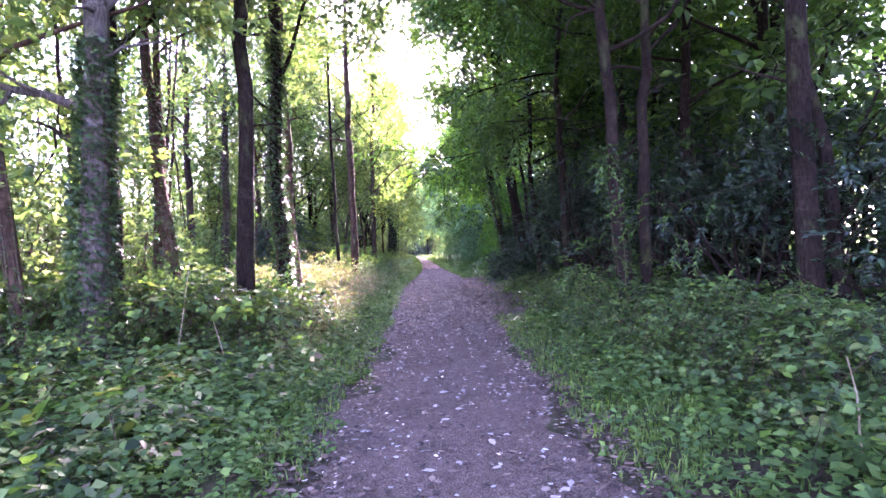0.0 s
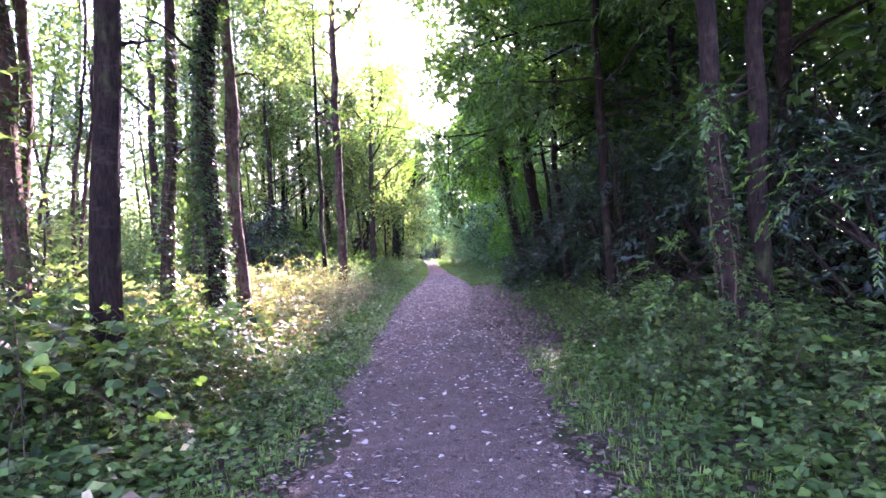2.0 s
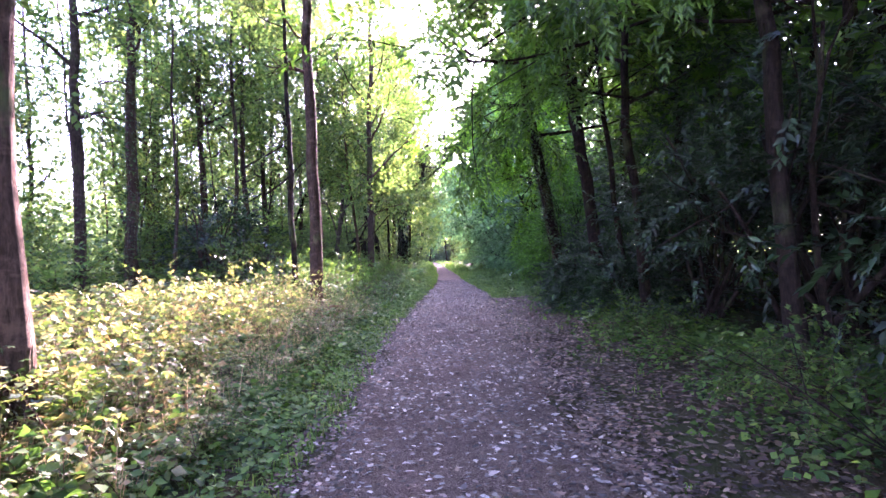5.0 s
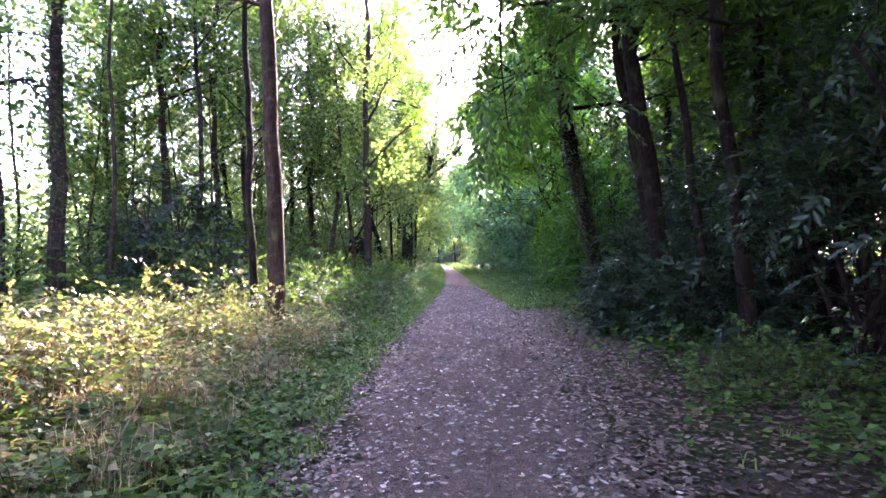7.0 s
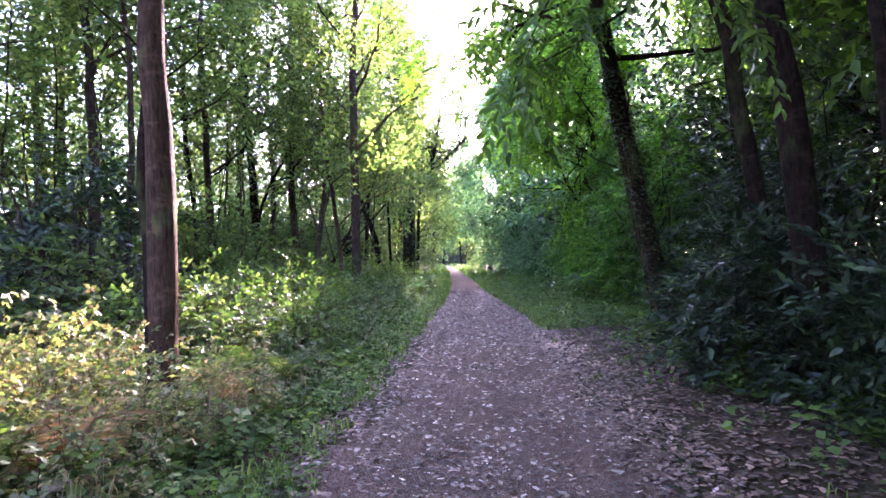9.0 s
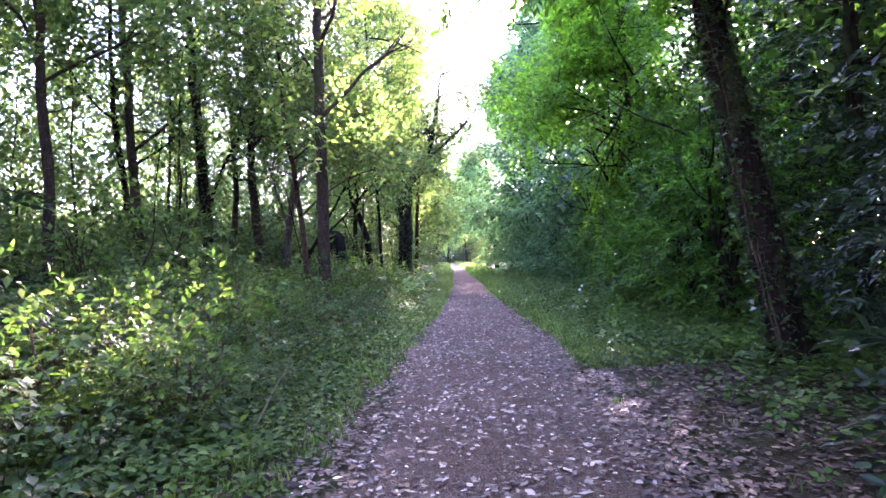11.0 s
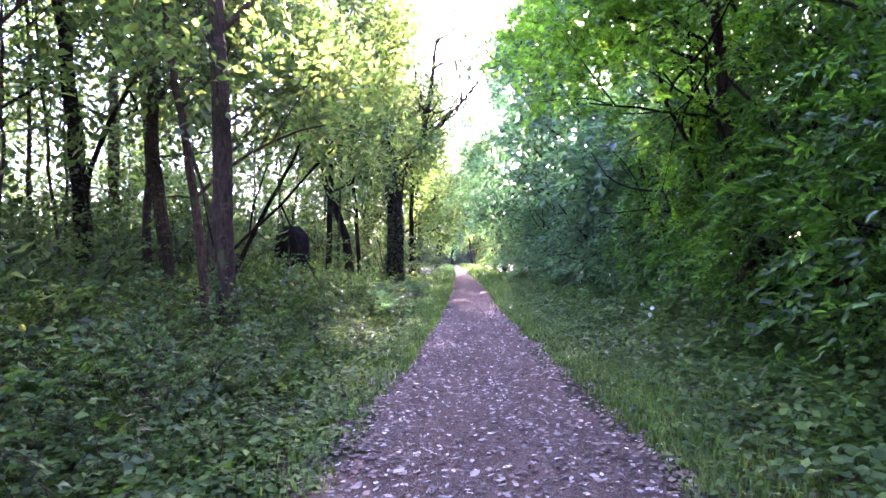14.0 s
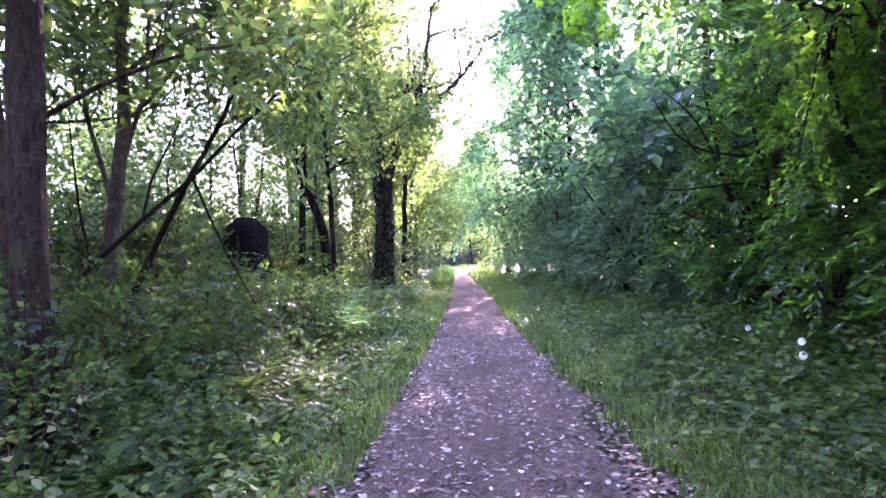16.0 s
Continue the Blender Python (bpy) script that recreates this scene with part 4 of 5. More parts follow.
# ---------------------------------------------------------------- undergrowth
def rosette(seed, n=7, size=0.064, tall=0.12):
    r = np.random.default_rng(seed)
    a = np.arange(n) * 2.4 + r.uniform(0, 1, n)
    P = np.stack([np.cos(a) * 0.03, np.sin(a) * 0.03, tall * np.linspace(0.25, 1, n)], -1)
    D = np.stack([np.cos(a), np.sin(a), r.normal(0.1, 0.3, n)], -1)
    v, f = stamp(*leaf_shape(size, size * 0.8), P, frames_of(D, r.normal(0, .3, n)), r.uniform(.7, 1.3, n))
    return v, f, np.zeros(len(f), int)


ROSES = [rosette(s) for s in range(1, 6)]
NETTLES = [rosette(s, 13, 0.068, 0.4) for s in range(6, 10)]


def scatter(name, label, templates, mat, n, xr, yr, scale, seed, density=None, lift=0.0, twig=M_TWIG, flat=0.3, tiltup=0.0, category="undergrowth"):
    """A patch of uncountable small plants; xr is a range west (negative) or east (positive) of the path's edge."""
    r = np.random.default_rng(seed)
    y = r.uniform(*yr, n)
    u = r.uniform(*xr, n)
    x = np.where(u < 0, path_mid(y) - path_half(y) + u, path_mid(y) + path_half(y) + u)
    keep = np.ones(n, bool) if density is None else r.random(n) < density(x, y, np.abs(u))
    x, y, u = x[keep], y[keep], np.abs(u[keep])
    m = len(x)
    a = r.uniform(0, 6.28, m)
    D = np.stack([np.cos(a), np.sin(a), r.normal(tiltup, 0.12, m)], -1)
    s = r.uniform(0.65, 1.3, m) * scale(x, y, u)
    P = np.stack([x, y, ground_z(x, y) - 0.015 + lift], -1)
    ob = leafage(name, templates, P, D, s, mat, r=r, flat=flat, twig=twig)
    return tagged(ob, label, category, kind="stuff")


def patch(x, y, f=1.0, s=0.0):
    return np.sin(x * 1.7 * f + s) * np.sin(y * 1.1 * f + 2 * s) + 0.5 * np.sin(x * 3.1 * f - y * 2.3 * f + s)


grow = lambda a, b: (lambda x, y, u: np.interp(u, [0, 0.8, 2.5], [a, (a + b) / 2, b]))
scatter("bramble_undergrowth", "tangled dark green bramble undergrowth", NEAR_CANES, M_LEAF_BRAMBLE, 2600, (-6.5, -1.0), (-3, 8), lambda x, y, u: np.interp(u, [0.8, 2.0, 4], [0.5, 1.0, 1.1]), 401, lambda x, y, u: np.clip(0.55 + 0.5 * patch(x, y), 0.12, 1))
scatter("bramble_undergrowth", "waist-high arching brambles in the shade", NEAR_TALL, M_LEAF_BRAMBLE, 560, (-5.6, -1.2), (6.6, 9.8), lambda x, y, u: np.interp(u, [1.2, 1.9, 3], [0.55, 0.95, 1.05]), 431)
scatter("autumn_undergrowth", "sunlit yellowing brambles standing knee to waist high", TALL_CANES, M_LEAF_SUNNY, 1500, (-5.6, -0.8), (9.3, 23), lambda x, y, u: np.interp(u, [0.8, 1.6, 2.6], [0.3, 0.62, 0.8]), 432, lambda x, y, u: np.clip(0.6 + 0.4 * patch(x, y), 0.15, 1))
scatter("bramble_undergrowth", "waist-high brambles below the woodland trees", TALL_CANES, M_LEAF_BRAMBLE, 1900, (-6.5, -1.0), (22.5, 50), lambda x, y, u: np.interp(u, [1.0, 2.0, 4], [0.4, 0.8, 1.15]), 433, lambda x, y, u: np.clip(0.6 + 0.5 * patch(x, y), 0.1, 1))
scatter("bramble_undergrowth", "arching brambles at the thicket's foot", NEAR_TALL, M_LEAF_BRAMBLE, 420, (1.2, 3.6), (2.5, 12), lambda x, y, u: np.interp(u, [1.2, 1.9, 3], [0.45, 0.75, 0.9]), 434)
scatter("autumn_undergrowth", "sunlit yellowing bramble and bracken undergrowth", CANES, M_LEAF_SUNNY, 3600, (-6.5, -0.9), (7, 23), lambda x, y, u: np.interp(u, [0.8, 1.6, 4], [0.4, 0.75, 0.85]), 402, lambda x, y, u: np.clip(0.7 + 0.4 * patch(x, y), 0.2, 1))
scatter("bramble_undergrowth", "green bramble undergrowth beneath the trees", CANES, M_LEAF_BRAMBLE, 1300, (-6.0, -1.0), (9, 23), lambda x, y, u: np.interp(u, [0.8, 1.6, 4], [0.45, 0.7, 0.8]), 403)
scatter("bramble_undergrowth", "deep green bramble and fern undergrowth", CANES, M_LEAF_BRAMBLE, 3200, (-7.0, -0.9), (22, 62), lambda x, y, u: np.interp(u, [0.8, 2.0, 4], [0.5, 1.05, 1.35]), 404, lambda x, y, u: np.clip(0.7 + 0.4 * patch(x, y), 0.2, 1))
scatter("woodland_undergrowth", "loose green undergrowth deep in the wood", CANES, M_LEAF_BRAMBLE, 1700, (-18, -6.0), (0, 62), lambda x, y, u: 1.9 + 0 * u, 405)
scatter("bramble_undergrowth", "bramble and nettle undergrowth at the thicket's foot", NEAR_CANES, M_LEAF_BRAMBLE, 1500, (1.3, 4.5), (-3, 12), lambda x, y, u: np.interp(u, [1, 2.0, 3], [0.45, 0.75, 0.85]), 406, lambda x, y, u: np.clip(0.6 + 0.5 * patch(x, y, 1, 1), 0.15, 1))
scatter("bramble_undergrowth", "sparse bramble undergrowth on shaded leaf litter", CANES, M_LEAF_BRAMBLE, 500, (1.6, 4.0), (11, 27), lambda x, y, u: 0.55 + 0 * u, 407, lambda x, y, u: np.clip(0.25 + 0.6 * patch(x, y, 1, 2), 0.03, 1))
scatter("bramble_undergrowth", "green bramble undergrowth below the laurels", CANES, M_LEAF_LOW, 1500, (1.35, 3.6), (26, 62), lambda x, y, u: np.interp(u, [1, 2.2, 3], [0.4, 0.75, 1.0]), 408)
scatter("autumn_undergrowth", "browning bramble leaves among the green", CANES + TALL_CANES, M_LEAF_SUNNY, 420, (-6.0, -0.8), (22, 42), lambda x, y, u: np.interp(u, [0.8, 2.0], [0.35, 0.75]), 435, lambda x, y, u: np.clip(0.4 + 0.6 * patch(x, y, 1, 8), 0.05, 1))
scatter("autumn_undergrowth", "browning bramble leaves among the green", CANES, M_LEAF_SUNNY, 260, (-6.0, -1.2), (0, 8), lambda x, y, u: 0.85 + 0 * u, 409)
# low cover next to the path
scatter("ground_ivy", "low ground ivy and bramble seedlings on the verge", ROSES, M_LEAF_LOW, 19000, (-2.6, -0.005), (-3, 45), grow(0.6, 1.5), 411, lambda x, y, u: np.clip(0.5 + 0.4 * u + 0.3 * patch(x, y, 1.4), 0.2, 1) * np.clip((u + 0.12 * patch(x, y, 2.3, 1)) / 0.22, 0.08, 1))
scatter("ground_ivy", "low ground ivy and bramble seedlings on the verge", ROSES, M_LEAF_LOW, 18000, (0.0, 3.2), (-3, 45), grow(0.6, 1.5), 412, lambda x, y, u: np.clip(0.3 + 0.35 * u + 0.3 * patch(x, y, 1.4, 3), 0.08, 1) * np.where((y > 11) & (y < 27), np.interp(u, [0, 0.9, 1.4], [0.0, 0.03, 0.3]), 1.0))
scatter("nettles", "soft green nettles and dog's mercury", NETTLES, M_LEAF_LOW, 2600, (-4.5, -0.8), (-3, 50), grow(0.6, 1.2), 413, lambda x, y, u: np.clip(0.4 + 0.6 * patch(x, y, 0.8, 5), 0.02, 1))
scatter("nettles", "soft green nettles and dog's mercury", NETTLES, M_LEAF_LOW, 2400, (0.7, 3.6), (-3, 50), grow(0.6, 1.2), 414, lambda x, y, u: np.clip(0.4 + 0.6 * patch(x, y, 0.8, 6), 0.02, 1) * np.where((y > 12) & (y < 27), 0.25, 1.0))


def tuft(seed, n=6, h=0.12, w=0.007):
    r = np.random.default_rng(seed)
    vs, fs = [], []
    for i in range(n):
        a, b, hh = r.uniform(0, 6.28), r.uniform(0.2, 0.9), h * r.uniform(0.5, 1.2)
        c, s = math.cos(a), math.sin(a)
        o = r.normal(0, 0.03, 2)
        p0, p1 = (o[0] - s * w, o[1] + c * w, 0), (o[0] + s * w, o[1] - c * w, 0)
        mid = (o[0] + c * hh * b * .35, o[1] + s * hh * b * .35, hh * .7)
        tip = (o[0] + c * hh * b, o[1] + s * hh * b, hh * (1.0 - 0.45 * b))
        vs += [p0, p1, (mid[0] - s * w * .7, mid[1] + c * w * .7, mid[2]), (mid[0] + s * w * .7, mid[1] - c * w * .7, mid[2]), tip]
        k = i * 5
        fs += [(k, k + 1, k + 3), (k, k + 3, k + 2), (k + 2, k + 3, k + 4)]
    return np.array(vs), np.array(fs), np.zeros(len(fs), int)


TUFTS = [tuft(s) for s in range(1, 6)]
verge = lambda x, y, u: np.clip(1.15 - 0.75 * u + 0.4 * patch(x, y, 1.2, 4), 0.0, 1) * np.clip((u + 0.12 * patch(x, y, 2.3, 1)) / 0.22, 0.06, 1)
scatter("verge_grass", "short green grass along the path's edge", TUFTS, M_GRASS, 8500, (-1.3, -0.005), (-3, 60), lambda x, y, u: np.interp(y, [0, 30, 60], [0.7, 0.9, 1.4]), 421, verge, flat=0.1, category="grass")
scatter("verge_grass", "short green grass along the path's edge", TUFTS, M_GRASS, 14000, (0.0, 1.5), (-3, 60), lambda x, y, u: np.interp(y, [0, 30, 60], [0.7, 0.9, 1.4]), 422, lambda x, y, u: verge(x, y, u * 0.75) * np.where((y > 11) & (y < 27), 0.01, 1.0), flat=0.1, category="grass")
scatter("dry_grass", "pale dry grass among the sunlit bracken", [tuft(s, 11, 0.42, 0.0022) for s in range(20, 25)], M_STRAW, 2600, (-4.5, -0.9), (11, 22.5), lambda x, y, u: 1.0 + 0 * u, 425, lambda x, y, u: np.clip(0.35 + 0.6 * patch(x, y, 1.0, 7), 0.02, 1), flat=0.1, category="grass")
scatter("verge_grass", "short green grass along the far path", TUFTS, M_GRASS, 2500, (-1.6, 0.0), (58, 130), lambda x, y, u: 3.4 + 0 * u, 423, flat=0.1, category="grass")
scatter("verge_grass", "short green grass along the far path", TUFTS, M_GRASS, 2500, (0.0, 1.8), (58, 130), lambda x, y, u: 3.4 + 0 * u, 424, flat=0.1, category="grass")

scatter("verge_grass", "bright green grass strip below the laurels", TUFTS, M_GRASS, 9000, (0.02, 0.85), (28, 62), lambda x, y, u: np.interp(y, [28, 60], [0.8, 1.4]), 426, lambda x, y, u: np.clip(1.25 - 0.9 * u, 0.05, 1) * np.where(y < 38, np.clip((u + 0.12 * patch(x, y, 2.3, 1)) / 0.22, 0.06, 1), 1.0), flat=0.1, category="grass")
scatter("verge_grass", "bright green grass strip beside the brambles", TUFTS, M_GRASS, 4500, (-0.6, 0.0), (33, 62), lambda x, y, u: np.interp(y, [28, 60], [0.8, 1.4]), 427, lambda x, y, u: np.clip(1.2 - 1.2 * u, 0.05, 1), flat=0.1, category="grass")

# ---------------------------------------------------------------- fallen leaves
def flat_leaf(seed):
    r = np.random.default_rng(seed)
    v = np.array([(-.5, 0, .04), (-.2, .26, .0 + r.uniform(0, .16)), (.18, .22, .02 + r.uniform(0, .14)), (.5, 0, .03 + r.uniform(0, .1)), (.18, -.22, .02 + r.uniform(0, .14)), (-.2, -.26, r.uniform(0, .16))])
    return v * 0.1 * (1, r.uniform(0.7, 1.25), 1), np.array([(0, 2, 1), (0, 3, 2), (0, 4, 3), (0, 5, 4)]), np.zeros(4, int)


FALLEN = [flat_leaf(s) for s in range(1, 7)]


def litter(name, label, mat, n, xr, yr, size, seed, density=None):
    r = np.random.default_rng(seed)
    y, x = r.uniform(*yr, n), r.uniform(*xr, n)
    off = (x - path_mid(y)) / path_half(y)
    if density is not None:
        k = r.random(n) < density(off, x, y)
        x, y, off = x[k], y[k], off[k]
    a = r.uniform(0, 6.28, len(x))
    D = np.stack([np.cos(a), np.sin(a), r.normal(0, 0.12, len(x))], -1)
    z = np.where(np.abs(off) < 1, 0.014 + 0.012 * (1 - off ** 2), ground_z(x, y) + 0.006)
    ob = leafage(name, FALLEN, np.stack([x, y, z], -1), D, r.uniform(0.45, 1.25, len(x)) * size, mat, r=r, flat=0.15)
    return tagged(ob, label, "leaf litter", kind="stuff")


litter("leaf_litter", "pale dry leaves strewn over the footpath", M_LITTER, 20000, (-1.4, 1.5), (-3, 42), 0.46, 501, lambda o, x, y: np.clip(0.2 + 0.4 * np.abs(o) + 0.4 * patch(x, y, 2.1) * np.sin(y * 0.9), 0.05, 1) * (np.abs(o) < 1.1))
litter("leaf_litter", "small brown leaf fragments on the footpath", M_LITTER_DARK, 30000, (-1.7, 1.9), (-3, 42), 0.6, 502, lambda o, x, y: np.clip(0.35 + 0.65 * np.abs(o) ** 2, 0.1, 1) * (np.abs(o) < 1.35))
litter("leaf_litter", "brown leaf litter drifted below the trees", M_LITTER_DARK, 14000, (0.9, 4.2), (6, 30), 0.78, 503, lambda o, x, y: np.where((y > 10) & (y < 27), 1.0, 0.35))
litter("leaf_litter", "thick mauve-brown carpet of leaves on the footpath", M_LITTER_MID, 30000, (-1.6, 1.9), (9, 40), 0.62, 505, lambda o, x, y: np.clip(np.interp(y, [9, 13, 30, 40], [0.2, 0.6, 0.65, 0.3]) + 0.45 * patch(x, y, 1.9, 2), 0.08, 1) * (np.abs(o) < 1.3))
litter("leaf_litter", "brown leaf litter drifted below the trees", M_LITTER_DARK, 13000, (0.9, 3.7), (10, 29), 0.66, 506)
litter("leaf_litter", "brown leaves drifted along both edges of the footpath", M_LITTER_DARK, 42000, (-2.0, 2.3), (-3, 42), 0.66, 507, lambda o, x, y: np.clip(1.2 - 3.2 * np.abs(np.abs(o) - 1.08 - 0.1 * patch(x, y, 1.1, 3)), 0, 1))
litter("leaf_litter", "brown leaf litter under the brambles", M_LITTER_DARK, 3500, (-4.0, -0.9), (-3, 40), 0.9, 504)

# ---------------------------------------------------------------- bracken
def frond(seed, length=0.8, pairs=15):
    r = np.random.default_rng(seed)
    t = np.linspace(0.18, 1, pairs)
    line = lambda s: np.stack([length * s * 0.95, 0 * s, length * (0.75 * s - 0.75 * s ** 2.2)], -1)
    base = line(t)
    vs, fs, o = [], [], 0
    for sgn in (1, -1):
        ln = 0.34 * length * (1 - t ** 1.6) + 0.03
        D = np.stack([0.45 + 0 * t, sgn * np.ones(pairs), r.normal(-0.15, 0.12, pairs)], -1)
        pin = np.array([(0, .0, 0), (.25, .11, .01), (.3, .05, 0), (.55, .09, 0), (.6, .035, 0), (1, 0, -.06), (.6, -.035, 0), (.55, -.09, 0), (.3, -.05, 0), (.25, -.11, .01)])
        pf = np.array([(0, 2, 1), (0, 9, 8), (0, 8, 2), (2, 4, 3), (8, 7, 6), (2, 8, 6), (2, 6, 4), (4, 6, 5)])
        v, f = stamp(pin, pf, base, frames_of(D, r.normal(0, .12, pairs)), ln)
        vs.append(v), fs.append(f + o)
        o += len(v)
    v, f = tube(line(np.linspace(0, 1, 6)), np.linspace(0.005, 0.002, 6), 3, 0, r)
    return np.concatenate(vs + [v]), np.concatenate(fs + [f + o])


def bracken(x, y, h, n, mat, label, seed, rise=0.0):
    r = np.random.default_rng(seed)
    z0 = float(ground_z(x, y)) - 0.02
    e = thing("bracken_fern", (x, y, z0), label, "fern", "bracken")
    for k in range(n):
        a, s = k * 6.28 / n + r.uniform(-.4, .4), h * r.uniform(0.75, 1.2)
        fv, ff = FRONDS[k % len(FRONDS)]
        R = frames_of(np.array([[math.cos(a), math.sin(a), rise + r.uniform(-0.05, 0.45)]]), r.normal(0, 0.15, 1))
        v, f = stamp(fv, ff, np.zeros((1, 3)), R, np.array([s]))
        part("frond", make_mesh("frond", v, f, [mat]), e)
    return e


FRONDS = [frond(s) for s in range(1, 5)]
rb = np.random.default_rng(9)
for i in range(26):
    x, y = rb.uniform(-6.0, -2.9), rb.uniform(9, 22.5)
    dead = rb.random() < 0.35
    bracken(x, y, rb.uniform(0.8, 1.25), int(rb.integers(5, 8)), M_FERN_DEAD if dead else M_FERN, "dead brown bracken fern drooping in the sun" if dead else "yellow-green bracken fern in the sun", 520 + i, 0.45)
for i, (x, y, h) in enumerate([(-3.7, 21.6, 1.0), (-3.2, 19.2, 0.9), (-4.2, 20.3, 1.05), (-3.6, 18.2, 0.9), (-2.3, 22.3, 0.75), (-4.4, 22.2, 1.0), (-2.9, 22.6, 0.85)]):
    bracken(x, y, h, 6 if i % 3 == 2 else 11, M_FERN_DEAD if i % 3 == 2 else M_FERN, "tall clump of brown dead bracken" if i % 3 == 2 else "tall sunlit clump of yellow-green bracken", 590 + i, 0.8)
for i, (x, y) in enumerate([(-2.9, 20.6), (-2.65, 21.5), (-3.5, 20.2)]):
    bracken(x, y, 0.85, 6, M_FERN_DEAD if i % 2 else M_FERN, "dead brown bracken fern drooping at a tree's foot" if i % 2 else "pale green bracken fern at a tree's foot", 560 + i, 0.9)
for i in range(16):
    bracken(rb.uniform(-4.6, -2.4), rb.uniform(38, 49), rb.uniform(1.1, 1.6), 7, M_LEAF_BLUE_HAZE, "bluish green bracken fern in the shade", 570 + i, 0.45)
for i in range(14):
    bracken(rb.uniform(-6.0, -2.4), rb.uniform(23, 37), rb.uniform(0.9, 1.4), 6, M_FERN, "green bracken fern among brambles", 610 + i, 0.4)

# ---------------------------------------------------------------- dead wood and small things


def root_plate(x, y):
    """The dark upturned stump among the ferns."""
    r = np.random.default_rng(77)
    e = thing("tree_stump", (x, y, 0), "black upright rotten stump matted with dead twigs", "stump")
    zs = np.linspace(-0.05, 2.65, 12)
    part("stump", make_mesh("stump", *tube(np.stack([0.05 * np.sin(zs * 2), 0 * zs, zs], -1), np.interp(zs, [0, 0.8, 1.8, 2.4, 2.65], [0.6, 0.56, 0.5, 0.44, 0.22]), 18, 0.12, r), [M_ROOT], smooth=True), e)
    n = 700
    th, zz = r.uniform(0, 6.28, n), r.uniform(0.1, 2.65, n)
    rr = np.interp(zz, [0, 0.8, 1.8, 2.4, 2.65], [0.6, 0.56, 0.5, 0.44, 0.22])
    P = np.stack([np.cos(th) * rr, np.sin(th) * rr, zz], -1)
    D = np.stack([np.cos(th), np.sin(th), r.normal(-0.5, 0.6, n)], -1)
    leafage("twig_mat", SP_WOOD, P, D, r.uniform(0.2, 0.5, n), M_ROOT, e, r=r, twig=M_ROOT)


root_plate(-5.75, 43.2)


def fallen_branch(a, b, rad, seed, label):
    r = np.random.default_rng(seed)
    a, b = np.array(a, float), np.array(b, float)
    e = thing("fallen_branch", a, label, "branch", "dead wood")
    tubes, _ = limb((0, 0, 0), b - a, np.linalg.norm(b - a), rad, r, 1, 0.05, 0.0, 4)
    part("branch", make_mesh("branch", *joined(tubes), [M_BARK_DARK], smooth=True), e)


fallen_branch((-6.6, 34.5, 0.15), (-11.5, 36.5, 3.6), 0.06, 601, "bare dead branch propped against the trees")
fallen_branch((-6.8, 34.0, 0.15), (-12.0, 33.0, 1.3), 0.05, 602, "bare dead branch propped against the trees")
fallen_branch((-5.2, 25.6, 0.2), (-8.0, 27.0, 1.5), 0.04, 603, "bare dead branch lying in the brambles")
fallen_branch((-5.8, 35.8, 0.2), (-3.3, 37.5, 4.2), 0.05, 604, "bare dead branch leaning in the wood")
fallen_branch((2.7, 11.4, 0.1), (3.6, 10.2, 1.6), 0.03, 605, "thin dead branch hung with ivy in the thicket")
fallen_branch((2.5, 10.9, 0.1), (1.9, 12.3, 0.75), 0.012, 606, "thin dead branch on the thicket floor")


def dry_stem(x, y, h, dx, dy, seed):
    r = np.random.default_rng(seed)
    v, f = tube(wander((0, 0, 0), (dx, dy, h), h, 8, r, 0.05, 0), np.linspace(0.009, 0.004, 8), 5, 0.05, r)
    ob = part("dry_stem", make_mesh("dry_stem", v, f, [M_DRY], smooth=True))
    ob.location = (x, y, float(ground_z(x, y)) - 0.02)
    tagged(ob, "pale dry dead plant stem standing in brambles", "stem", "dry stems")


dry_stem(-3.15, 5.9, 1.5, 0.1, 0.5, 1)
dry_stem(-2.6, 6.2, 0.9, -0.25, 0.2, 2)
dry_stem(-2.3, 15.2, 0.7, 0.3, 0.1, 3)
dry_stem(-1.9, 24.5, 0.7, 0.4, 0.1, 4)
dry_stem(2.4, 2.4, 0.8, -0.2, -0.2, 5)


def bindweed(x, y, z, a, seed):
    r = np.random.default_rng(seed)
    th = np.linspace(0, 2 * np.pi, 11)[:-1]
    ring = np.stack([0.02 + 0 * th, 0.034 * np.cos(th), 0.034 * np.sin(th)], -1) * (1 + r.normal(0, 0.06, (10, 1)))
    v = np.r_[[(-0.04, 0, 0)], ring]
    f = np.array([(0, i + 1, (i + 1) % 10 + 1) for i in range(10)])
    e = thing("bindweed_flower", (x, y, z), "white trumpet-shaped bindweed flower on green leaves", "flower", "bindweed flowers")
    e.rotation_euler = (0, -0.3, a)
    part("petals", make_mesh("petals", v, f, [M_PETAL], smooth=True), e)
    part("stalk", make_mesh("stalk", *tube([(-0.04, 0, 0), (-0.12, 0.01, -0.03), (-0.2, 0, -0.15), (-0.25, 0, -z)], [0.006, 0.004, 0.003, 0.003], 5, 0, r), [M_LEAF_LOW], smooth=True), e)


for i, (x, y, z, a) in enumerate([(2.6, 34.35, 0.6, 3.6), (2.52, 34.2, 0.51, 3.9), (3.3, 34.1, 0.3, 3.8), (3.35, 34.0, 0.36, 4.2), (2.9, 36.0, 0.5, 3.7)]):
    bindweed(x, y, z, a, 620 + i)


